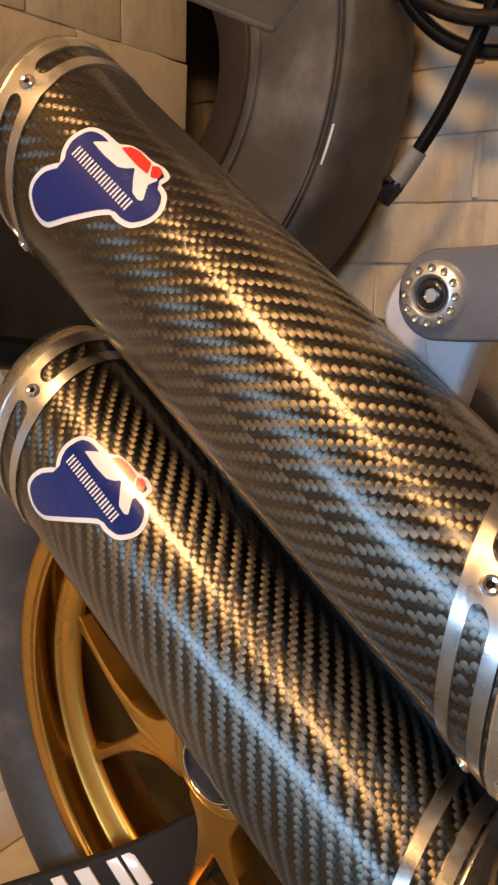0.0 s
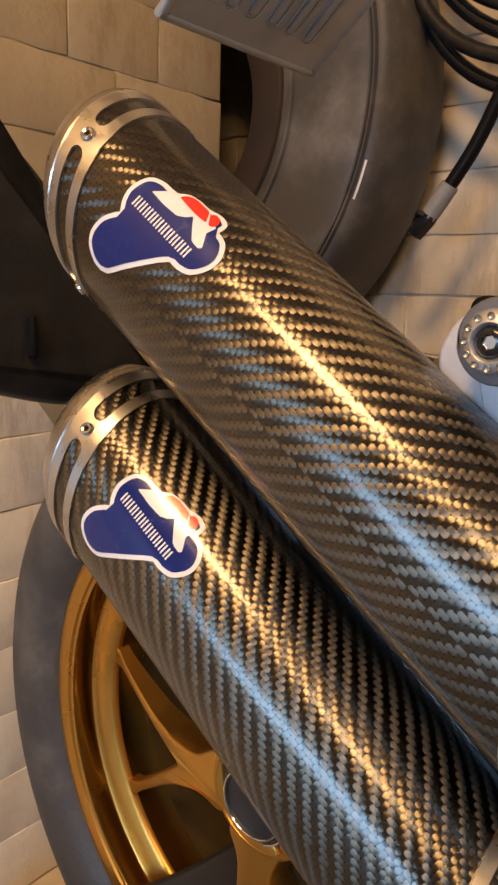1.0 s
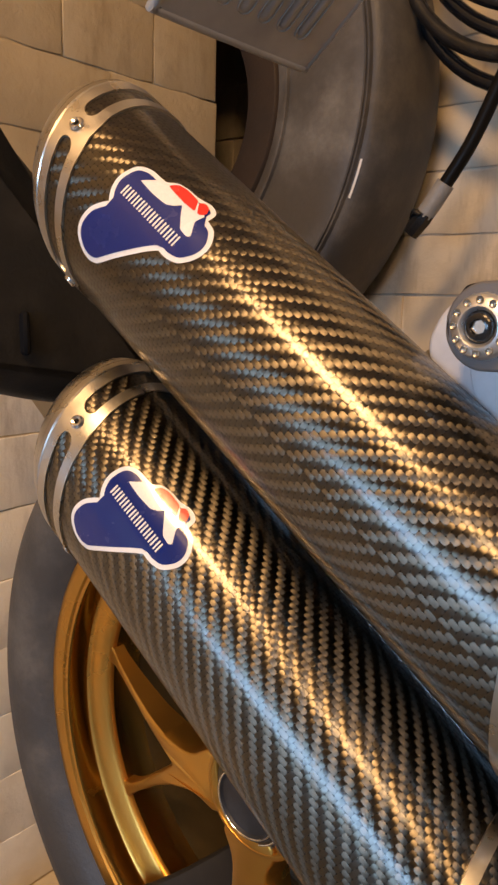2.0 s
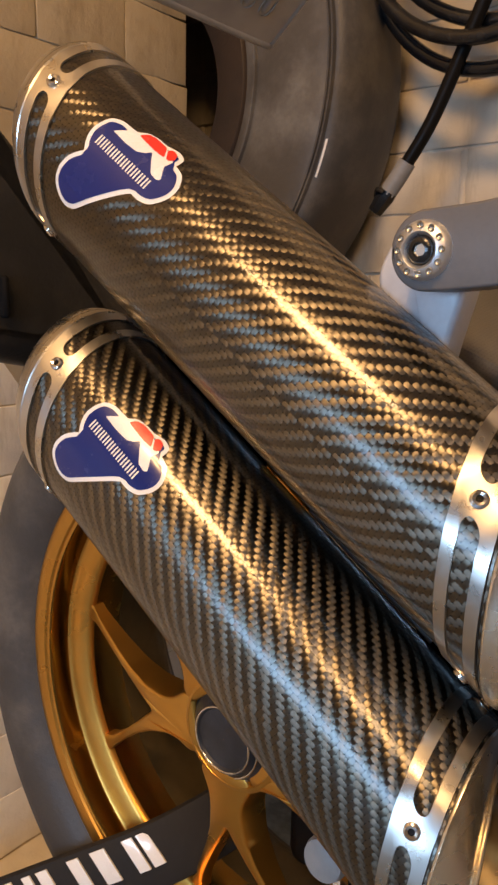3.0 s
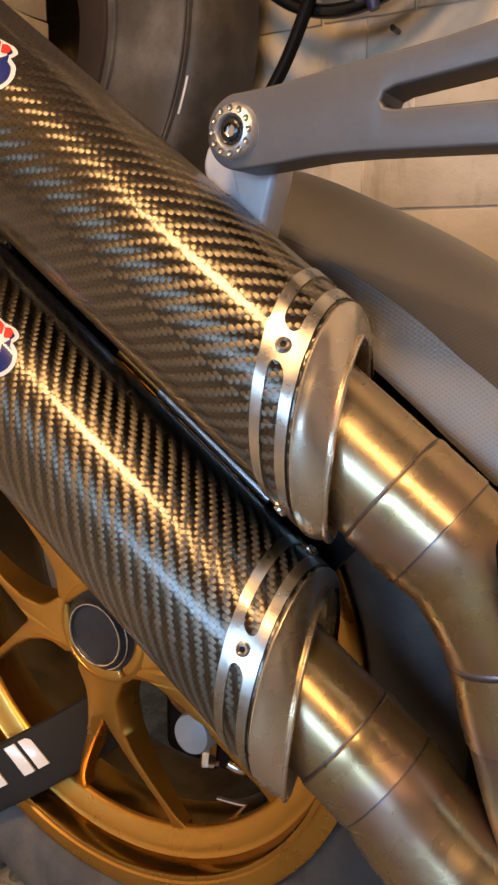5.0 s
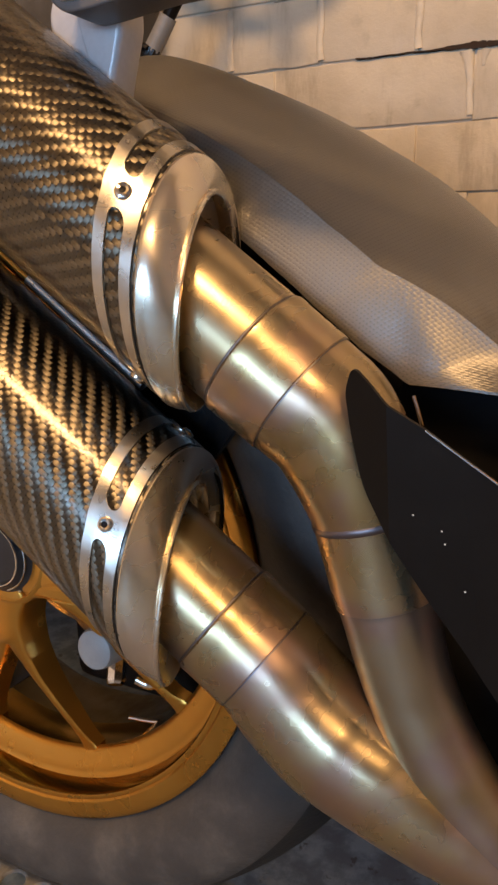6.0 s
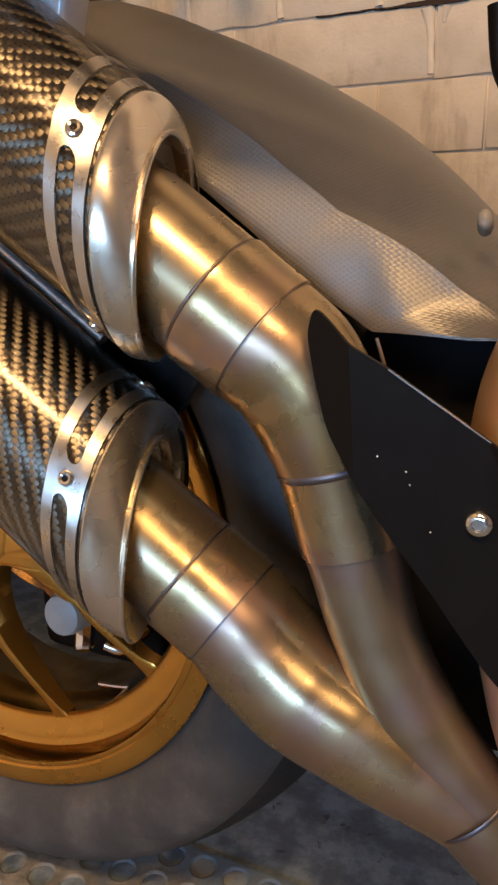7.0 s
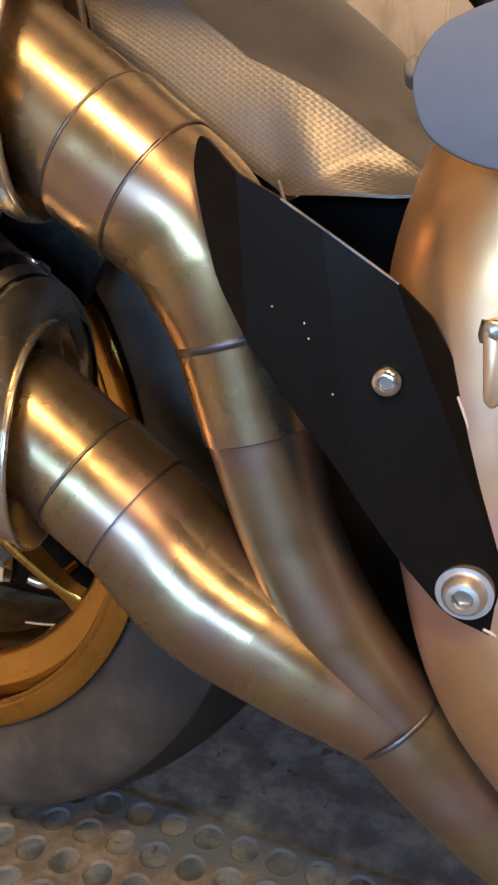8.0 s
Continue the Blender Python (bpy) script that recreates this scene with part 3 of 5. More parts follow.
    part("front_cone", turned("cone", [base(-0.002, -0.0004), base(0.0004, -0.0002), base(0.0010, 0.0004), blend(0.0), blend(0.08), bulge(0.2), bulge(0.35), bulge(0.5), bulge(0.65), bulge(0.8), bulge(0.92), lip(0.0, -0.0014), lip(0.0009, -0.0010), lip(0.0013, -0.0002), lip(0.0011, 0.0007), lip(0.0003, 0.0013), lip(-0.0008, 0.0011),
                                       lip(-0.0018, -0.0010), lip(-0.0028, -0.0060), (R1 + 0.0030, s_lip - 0.012, k_lip * 0.8, c_lip * 0.8, 0.0052), (R1 - 0.001, s_lip - 0.014, k_lip * 0.7, c_lip * 0.7, 0.0055)], at, d, 96), STEEL_CONE, root, "spun steel cone with a rolled front edge")
    # sticker: white edge, blue field, red flash, pale wedges and a row of plain bars
    body = closed_curve(STICKER)
    sticker = part("sticker", sticker_layer(which, body, 0.00035, *shift), STICKER_WHITE, root, "blue sticker with white edge and a red flash")
    part("blue_field", sticker_layer(which, inset(body, 0.0024), 0.00055, *shift), STICKER_BLUE, sticker)
    wedge = [(-0.1021, -0.0350), (-0.0961, -0.0413), (-0.0907, -0.0445), (-0.0760, -0.0472), (-0.0660, -0.0440), (-0.0668, -0.0392), (-0.0618, -0.0332), (-0.0633, -0.0318), (-0.0682, -0.0322), (-0.0743, -0.0372), (-0.0778, -0.0405), (-0.0798, -0.0376), (-0.0834, -0.0353), (-0.0919, -0.0346)]
    part("pale_wedge", sticker_layer(which, rounded(wedge, 0.0008, 2), 0.0007, *shift), STICKER_WHITE, sticker)
    part("red_flash", sticker_layer(which, rounded([(-0.0908, -0.0424), (-0.0884, -0.0461), (-0.0840, -0.0475), (-0.0754, -0.0474), (-0.0713, -0.0424), (-0.0779, -0.0418), (-0.0850, -0.0420)], 0.0012, 3), 0.00085, *shift), STICKER_RED, sticker)
    part("red_tip", sticker_layer(which, rounded([(-0.0741, -0.0468), (-0.0722, -0.0489), (-0.0687, -0.0484), (-0.0666, -0.0453), (-0.0678, -0.0431), (-0.0697, -0.0424)], 0.0012, 3), 0.00085, *shift), STICKER_RED, sticker)
    # the maker's name as a row of plain upright bars, two to a letter
    for k in range(20):
        s0 = -0.1046 + 0.00412 * (k // 2) + (0.0019 if k % 2 else 0.0)
        w = 0.0009
        part("bar", sticker_layer(which, [(s0, -0.0299), (s0 + w, -0.0299), (s0 + w + 0.0003, -0.0247), (s0 + 0.0003, -0.0247)], 0.0007, *shift), STICKER_WHITE, sticker, smooth=0)
    return root


silencer("upper", "carbon fibre silencer with steel ends, the higher of two", (0.0, 0.0))
silencer("lower", "carbon fibre silencer with steel ends, below its twin", (0.0005, -0.002))


# added dark plates fill the gap between silencers; rods imitate its reflected streak
a_dir, n_dir = CAN_DIR["lower"], Vector((0.6, 0, 0.8))
for s0, s1 in ((-0.150, -0.012), (0.112, 0.175)):
    bm = block((s0, -0.026, -0.004), (s1, 0.026, 0.004), 0.002)
    for v in bm.verts:
        v.co = Vector((0.0935, -0.117, 0.5500)) + a_dir * v.co.x + n_dir * v.co.y + Vector((0, 1, 0)) * v.co.z
    bmesh.ops.recalc_face_normals(bm, faces=bm.faces)
    filler = part("stay_plate", bm, BLACK_GLOSS, bike, "gloss black plate added to darken the gap between the silencers")
rod_at = lambda q: (0.1130 + 0.8 * q, -0.1345 + 0.022 * q, 0.5245 - 0.6 * q)
part("stay_rod", tube([rod_at(0.0), rod_at(0.04), rod_at(0.092)], 0.0042, 6, 16), WASHER_STEEL, filler, "bright rod added for the blue-white streak reflected between the silencers")
part("rod_collar", tube([rod_at(-0.036), rod_at(-0.018), rod_at(0.002)], 0.0036, 6, 16), GOLD, filler, "gold rod end added for the orange end of that streak")


# exhaust pipes
def pipe_axis(which, s, drop=0.0055):
    p = CAN_AT[which] + CAN_DIR[which] * s
    return p - Vector((0.6, 0, 0.8)) * drop


def seam_ring(parent, p, d, r, material=WELD, width=0.0012, name="seam", proud=0.0006):
    part(name, turned("seam", [(r + 0.0001, -width), (r + proud, -width * 0.4), (r + proud, width * 0.4), (r + 0.0001, width)], p, d, 64), material, parent)


up0, up1 = pipe_axis("upper", 0.13), pipe_axis("upper", 0.243)
upper_pipe = part("upper_exhaust_pipe", tube([up0, pipe_axis("upper", 0.222), up1, (0.3035, -0.1585, 0.4670), (0.3123, -0.158, 0.4535), (0.3185, -0.1575, 0.4390), (0.3228, -0.157, 0.4245), (0.3270, -0.157, 0.4060)], [R1, R1, R1 - 0.0002, 0.0309, 0.0298, 0.0280, 0.0258, 0.0240], 10, 48, False), PIPE, bike, "heat-tinted steel exhaust pipe with welded joints")
part("sleeve_joint", turned("sj", [(R1 - 0.0002, -0.0292), (R1 + 0.0006, -0.0290), (R1 + 0.0011, -0.0282), (R1 + 0.0012, -0.0262), (R1 + 0.0009, -0.0225), (R1 + 0.0007, -0.0150), (R1 + 0.0007, -0.0006), (R1 + 0.0003, -0.0002)], up1, CAN_DIR["upper"], 56), PIPE, upper_pipe, smooth=14)
seam_ring(upper_pipe, up1, CAN_DIR["upper"], R1 + 0.0001, WELD, 0.0005, "seam", 0.0001)
seam_ring(upper_pipe, up1 - CAN_DIR["upper"] * 0.0296, CAN_DIR["upper"], R1, WELD, 0.0007, "weld", 0.0004)
ring_dir = Vector((0.25, 0, -0.968))
seam_ring(upper_pipe, Vector((0.3229, -0.157, 0.4245)), ring_dir, 0.0255, WELD, 0.0021, "weld", 0.0010)
down_pipe = part("upper_down_pipe", tube([(0.3232, -0.157, 0.423), (0.3318, -0.157, 0.3885), (0.3338, -0.157, 0.3810), (0.3450, -0.1565, 0.3430), (0.3640, -0.1560, 0.3050), (0.3890, -0.1560, 0.2740), (0.4030, -0.155, 0.2600)], [0.0243, 0.0232, 0.0226, 0.0210, 0.0212, 0.0192, 0.0180], 10, 44, False), PIPE_SHADED, bike, "tapering steel exhaust pipe running down to the collector")
part("sleeve_joint", turned("sj2", [(0.0256, -0.037), (0.0254, -0.033), (0.0242, 0.0), (0.0226, 0.0008)], (0.3325, -0.157, 0.3865), Vector((0.25, 0, -0.968)), 48), PIPE, down_pipe)
lo1 = pipe_axis("lower", 0.2355)
lower_pipe = part("lower_exhaust_pipe", tube([pipe_axis("lower", 0.13), pipe_axis("lower", 0.205), lo1, (0.2895, -0.158, 0.3205), (0.3095, -0.158, 0.3050), (0.3310, -0.157, 0.2935), (0.3545, -0.156, 0.2810), (0.3800, -0.154, 0.2680), (0.4000, -0.152, 0.2555)], [R1, R1, R1 - 0.0002, 0.0322, 0.0324, 0.0311, 0.0284, 0.0252, 0.0222], 10, 48, False), PIPE, bike, "heat-tinted steel exhaust pipe sweeping to the collector")
part("sleeve_joint", turned("sj", [(R1 - 0.0002, -0.0292), (R1 + 0.0006, -0.0290), (R1 + 0.0011, -0.0282), (R1 + 0.0012, -0.0262), (R1 + 0.0009, -0.0225), (R1 + 0.0007, -0.0150), (R1 + 0.0007, -0.0006), (R1 + 0.0003, -0.0002)], lo1, CAN_DIR["lower"], 56), PIPE, lower_pipe, smooth=14)
seam_ring(lower_pipe, lo1, CAN_DIR["lower"], R1 + 0.0001, WELD, 0.0005, "seam", 0.0001)
seam_ring(lower_pipe, lo1 - CAN_DIR["lower"] * 0.0296, CAN_DIR["lower"], R1, WELD, 0.0007, "weld", 0.0004)
collector = part("collector", tube([(0.3925, -0.1533, 0.2625), (0.4000, -0.153, 0.2545), (0.4170, -0.152, 0.2370), (0.4520, -0.150, 0.2070), (0.5200, -0.145, 0.1540)], [0.0238, 0.0240, 0.0228, 0.0215, 0.0215], 8, 44, False), PIPE_SHADED, bike, "dull steel exhaust collector below the shield")
seam_ring(collector, Vector((0.3930, -0.1533, 0.2620)), Vector((0.68, 0, -0.73)), 0.0246, WELD, 0.0010, "weld", 0.0003)
part("junction_weld", tube([(0.3270, -0.1640, 0.3455), (0.3420, -0.1660, 0.3285), (0.3620, -0.1665, 0.3085), (0.3820, -0.1655, 0.2870), (0.3980, -0.1640, 0.2705)], [0.0022, 0.0040, 0.0050, 0.0052, 0.0040], 8, 12), WELD, lower_pipe, "dark plum weld between the pipes")
header = part("header_pipe", tube([(0.515, -0.115, 0.575), (0.4560, -0.132, 0.5170), (0.4235, -0.1415, 0.4600), (0.4215, -0.145, 0.4000), (0.4305, -0.1465, 0.3450), (0.4480, -0.150, 0.2960), (0.4900, -0.150, 0.2480)], 0.0410, 10, 52, False), COPPER, bike, "copper-toned steel header pipe behind the shield")
# stamped lug welded on the header
lump = turned("lump", [(0.0001, 0.0016), (0.0022, 0.0014), (0.0038, 0.0006), (0.0046, -0.0006)], (0.4215, -0.1858, 0.4365), (-0.05, -1, 0.0), 16, front=(0, 0, 1))
for v in lump.verts:
    v.co.x += 0.0012 * noise.noise(v.co * 400)
    v.co.z += 0.0014 * noise.noise(v.co * 350 + Vector((3, 1, 2)))
part("weld_lump", lump, STEEL, header)
part("weld_tab", slab(rounded([(0.4185, 0.4370), (0.4240, 0.4385), (0.4265, 0.4150), (0.4235, 0.4115), (0.4205, 0.4140)], 0.0018), -0.1872, -0.180, 0.0012), COPPER, header)
part("pit", turned("pit", [(0.0001, 0.0003), (0.0009, 0.0003), (0.0013, 0.0)], (0.4325, -0.1858, 0.4275), (0.1, -1, 0.0), 8, front=(0, 0, 1)), BLACK, header)

# heat shield: a bent black plate
SHIELD = [(0.3215, 0.4870, 0.004), (0.3250, 0.4975, 0.004), (0.3320, 0.4925), (0.3410, 0.4845), (0.3560, 0.4765), (0.3740, 0.4645), (0.3930, 0.4510), (0.4030, 0.4400), (0.4100, 0.4270), (0.4325, 0.3700), (0.4490, 0.3180, 0.008), (0.4340, 0.3300, 0.006), (0.4150, 0.3380, 0.006),
          (0.3970, 0.3590), (0.3760, 0.3890), (0.3600, 0.4090), (0.3460, 0.4280), (0.3310, 0.4500, 0.006), (0.3250, 0.4700)]


def shield_y(x, z):
    """How far back the folded plate lies at a point of its outline."""
    f1, f2, f3 = (x - 0.3425) + (z - 0.46) * 0.06, (x - 0.3720) + (z - 0.45) * 0.15, (x - 0.4010) + (z - 0.43) * 0.42
    return -0.1985 + 0.45 * max(0, -f1) + 0.05 * max(0, f1) + 0.16 * max(0, f2) + 0.8 * max(0, f3)


bm = bmesh.new()
ring = rounded(SHIELD, 0.003, 4)
bm.faces.new([bm.verts.new((x, 0, z)) for x, z in ring])
for co, no in (((0.3425, 0, 0.46), (1, 0, 0.06)), ((0.3720, 0, 0.45), (1, 0, 0.15)), ((0.4010, 0, 0.43), (1, 0, 0.42)), ((0.4060, 0, 0.43), (1, 0, 0.42))):
    bmesh.ops.bisect_plane(bm, geom=bm.verts[:] + bm.edges[:] + bm.faces[:], plane_co=co, plane_no=no)
for v in bm.verts:
    v.co.y = shield_y(v.co.x, v.co.z)
geom = bmesh.ops.extrude_face_region(bm, geom=bm.faces[:])
bmesh.ops.translate(bm, verts=[v for v in geom["geom"] if isinstance(v, bmesh.types.BMVert)], vec=(0, 0.0022, 0))
bmesh.ops.recalc_face_normals(bm, faces=bm.faces)
shield = part("heat_shield", bm, BLACK, bike, "satin black bent metal heat shield", smooth=5)
bolt_parts(shield, (0.391, shield_y(0.391, 0.420), 0.4200), (0, -1, 0), 0.0053, 0.0030, STEEL_POLISHED, STEEL_DULL, "bright steel button-head bolt")
BIG = Vector((0.4205, shield_y(0.4205, 0.348) - 0.0005, 0.3480))
big = bolt_parts(shield, BIG, (0, -1, 0), 0.0080, 0.0066, WASHER_STEEL, STEEL, "large bright steel bolt")
part("washer", turned("w", [(0.004, 0.0), (0.004, 0.0018), (0.0098, 0.0018), (0.0098, -0.002)], BIG, (0, -1, 0), 32, front=(0, 0, 1)), WASHER_STEEL, big)
for name, run, r, label in (("edge_scratch", ((0.4125, 0.4150), (0.4185, 0.4000), (0.4250, 0.3830), (0.4305, 0.3690)), 0.0005, "bare metal scratch along the edge"),
                            ("edge_scratch", ((0.4275, 0.3340), (0.4330, 0.3312), (0.4400, 0.3262)), 0.0006, "bare metal scratch along the edge"),
                            ("bare_edge", ((0.3560, 0.4764), (0.3740, 0.4644), (0.3930, 0.4509)), 0.00045, "thin line of bare metal on the upper edge")):
    part(name, tube([(x, shield_y(x, z) - 0.0002, z) for x, z in run], r, 5, 6), STEEL_POLISHED if name == "bare_edge" else STICKER_WHITE, shield, label)
for x, z in ((0.3530, 0.4430), (0.3740, 0.4150), (0.3655, 0.4330), (0.3640, 0.4380)):
    part("chip", turned("chip", [(0.0001, 0.0002), (0.0003, 0.0001), (0.0004, 0.0)], (x, shield_y(x, z), z), (0, -1, 0), 6, front=(0, 0, 1)), STICKER_WHITE, shield)

# hanger arm and silencer bracket
ARM_TOP = ([0.1925, 0.212, 0.232, 0.258, 0.285, 0.320, 0.36], [0.6722, 0.6735, 0.6765, 0.6795, 0.6830, 0.6895, 0.697])
ARM_LOW = ([0.1925, 0.203, 0.215, 0.232, 0.25, 0.30, 0.36], [0.6396, 0.6400, 0.6412, 0.6428, 0.6432, 0.6422, 0.64])
SLOT_TOP = ([0.260, 0.2615, 0.266, 0.325, 0.36], [0.6625, 0.6655, 0.6672, 0.6745, 0.681])
SLOT_LOW = ([0.260, 0.2615, 0.266, 0.325, 0.36], [0.6625, 0.6600, 0.6588, 0.6585, 0.660])
columns = [0.1925 - 0.0163 * math.cos(math.pi / 2 * k / 9) for k in range(1, 10)] + [0.1925 + 0.0045 * k for k in range(1, 15)] + [0.260, 0.2615, 0.266] + [0.266 + 0.0047 * k for k in range(1, 21)]
strips = []
for x in columns:
    half = math.sqrt(max(0.0, 0.0163 ** 2 - (x - 0.1925) ** 2)) + 0.0002
    low, top = (0.6559 - half, 0.6559 + half) if x < 0.1925 else (float(np.interp(x, *ARM_LOW)), float(np.interp(x, *ARM_TOP)))
    mid = (float(np.interp(x, *SLOT_LOW)), float(np.interp(x, *SLOT_TOP))) if x >= 0.260 else (0.6559 + 0.0066 * max(0.0, (x - 0.1925) / 0.0675),) * 2
    strips.append((x, low, mid[0], mid[1], top))
bm = bmesh.new()
for lo_k, hi_k in ((1, 2), (3, 4)):
    grid = [[[bm.verts.new((s[0], y, s[k])) for k in (lo_k, hi_k)] for s in strips] for y in (-0.1800, -0.1560)]
    for p, q in zip(range(len(strips) - 1), range(1, len(strips))):
        for g in grid:
            bm.faces.new((g[p][0], g[q][0], g[q][1], g[p][1]))
        for e in (0, 1):
            inner = (lo_k == 1) == (e == 1)
            if not inner or strips[p][0] >= 0.2599:
                bm.faces.new((grid[0][p][e], grid[0][q][e], grid[1][q][e], grid[1][p][e]))
    bm.faces.new((grid[0][0][0], grid[0][0][1], grid[1][0][1], grid[1][0][0]))
bmesh.ops.remove_doubles(bm, verts=bm.verts, dist=0.00005)
bmesh.ops.recalc_face_normals(bm, faces=bm.faces)
bmesh.ops.bevel(bm, geom=[e for e in bm.edges if len(e.link_faces) == 2 and e.calc_face_angle(0) > radians(60) and abs(e.verts[0].co.y + 0.18) < 1e-5 and abs(e.verts[1].co.y + 0.18) < 1e-5], offset=0.0014, segments=3, profile=0.5, affect="EDGES")
arm = part("hanger_arm", bm, ALU_DARK, bike, "grey satin aluminium hanger arm with a long slot")
washer = part("cup_washer", turned("cw", [(0.0058, 0.001), (0.0062, 0.0035), (0.0074, 0.0046), (0.0106, 0.0034), (0.0121, 0.0012), (0.0123, -0.001)], (0.1912, -0.1800, 0.6558), (0, -1, 0), 48, front=(0, 0, 1)), WASHER_STEEL, arm, "polished washer with a ring of dimples")
for k in range(12):
    th = 2 * math.pi * k / 12
    part("dimple", turned("dm", [(0.0001, 0.0002), (0.0009, 0.0004), (0.0013, 0.0009), (0.0015, 0.0006)], (0.1912 + 0.0096 * math.cos(th), -0.1838, 0.6558 + 0.0096 * math.sin(th)), (0, -1, 0), 10, front=(0, 0, 1)), STEEL_DULL, washer)
bolt_parts(arm, (0.1912, -0.1805, 0.6558), (0, -1, 0), 0.0063, 0.0045, BLACK_GLOSS, STEEL_POLISHED, "black socket-head bolt", "hanger_bolt")
part("silencer_bracket", slab(rounded([(0.1560, 0.6480, 0.006), (0.1640, 0.6640, 0.008), (0.1860, 0.6720, 0.01), (0.1985, 0.6580, 0.008), (0.1990, 0.6400, 0.004), (0.1930, 0.6190, 0.004), (0.1880, 0.5980, 0.004), (0.1650, 0.6080, 0.01)], 0.006), -0.1550, -0.1350, 0.003, 3), ALU_LIGHT, bike, "silver painted lug that holds the silencer")
# added black piece that stands for the dark rounded end of the arm
part("rear_lug", slab(rounded([(0.162, 0.660, 0.004), (0.163, 0.671, 0.005), (0.172, 0.673, 0.006), (0.180, 0.667, 0.005), (0.170, 0.653, 0.005)], 0.004), -0.140, -0.128, 0.002), BLACK, bike, "small black piece behind the bracket for the dark end of the arm")

# carbon hugger over the wheel
bm = bmesh.new()
uvl = bm.loops.layers.uv.new("cloth")
PHI = [78, 70, 60, 55, 50, 45, 40, 35, 30, 26, 23, 20]
CREST = [0.366, 0.368, 0.3735, 0.379, 0.386, 0.394, 0.404, 0.413, 0.422, 0.430, 0.441, 0.474]
CREASE = [0.334, 0.338, 0.346, 0.351, 0.356, 0.3615, 0.3670, 0.3760, 0.3955, 0.4090, 0.423, 0.467]
LOWER = [0.312, 0.314, 0.317, 0.320, 0.325, 0.3300, 0.335, 0.342, 0.352, 0.366, 0.406, 0.462]
rows = []
for i in range(117):
    phi = 69 - 49 * i / 116
    xs = [-p for p in PHI]
    rc, rk, rl = (float(np.interp(-phi, xs, q)) for q in (CREST, CREASE, LOWER))
    c, s = math.cos(radians(phi)), math.sin(radians(phi))
    section = [(0.108, rk - 0.03), (0.104, rk)]
    for k in range(1, 12):
        t = k / 12
        section.append((0.104 - 0.2030 * t, rk + (rc - rk) * (1 - abs(2 * t - 1) ** 1.6)))
    section += [(-0.1005, rk), (-0.1035, rk - 0.0025)]
    for k in range(1, 9):
        t = k / 8
        # a fold across the flank: the panel ahead of it stands proud and falls back again
        u = (34.5 - 7.0 * t) - phi
        fold = 0.0 if u < 0 else (min(1.0, u / 4.5) ** 2 * (3 - 2 * min(1.0, u / 4.5))) * max(0.0, 1 - u / 18.0)
        section.append((-0.1035 - 0.0105 * t - 0.0055 * fold * (min(1, 1.4 * t) ** 2 * (3 - 2 * min(1, 1.4 * t))), rk - 0.0025 + (rl - rk + 0.0025) * t))
    section += [(-0.1140 - 0.0055 * fold, rl - 0.0030), (-0.1120 - 0.0055 * fold, rl - 0.0035), (-0.1095, rl + 0.001)]
    rows.append([(bm.verts.new((r * c, y, 0.318 + r * s)), phi) for y, r in section])
for p, q in zip(rows, rows[1:]):
    run = 0.0
    for k in range(len(p) - 1):
        step = (p[k + 1][0].co - p[k][0].co).length
        f = bm.faces.new((p[k][0], p[k + 1][0], q[k + 1][0], q[k][0]))
        for loop, (w, u) in zip(f.loops, ((p[k][1], run), (p[k][1], run + step), (q[k][1], run + step), (q[k][1], run))):
            loop[uvl].uv = (u, radians(w) * 0.37)
        run += step
bmesh.ops.recalc_face_normals(bm, faces=bm.faces)
hugger = part("hugger", bm, CARBON_MATT, bike, "matt dusty carbon fibre hugger over the tyre", smooth=26)
bump = turned("lug", [(0.0001, 0.0036), (0.0028, 0.0034), (0.0042, 0.0026), (0.0048, 0.001), (0.0050, -0.006)], (0.3710, -0.081, 0.5265), (0.15, -1, 0.35), 24, front=(0, 0, 1))
for v in bump.verts:
    v.co.z, v.co.x = 0.5265 + (v.co.z - 0.5265) * 1.1, 0.3710 + (v.co.x - 0.3710) * 0.8
part("lug", bump, RESIN, hugger)
part("wire_clip", tube([(0.3425, -0.165, 0.4822), (0.3442, -0.165, 0.4775), (0.3466, -0.165, 0.4700)], 0.0008, 4, 8), STEEL_POLISHED, upper_pipe)

# heel plate and cable ahead of the exhaust
part("heel_plate", slab(rounded([(0.3945, 0.5080, 0.016), (0.3990, 0.4930, 0.012), (0.4120, 0.4850, 0.02), (0.4900, 0.4680, 0.01), (0.4900, 0.5370, 0.02), (0.4150, 0.5250, 0.02), (0.4005, 0.5200, 0.012)], 0.01, 8), -0.2010, -0.1950, 0.0012), BLUE_GREY, bike, "smooth blue-grey painted heel plate")
part("brake_cable", tube([(0.3560, 0.02, 0.640), (0.3600, 0.02, 0.610), (0.3680, 0.02, 0.594), (0.3770, 0.02, 0.580), (0.3900, 0.02, 0.566), (0.4300, 0.02, 0.545)], 0.0055, 6, 16), BLACK, bike, "black rubber-covered cable")

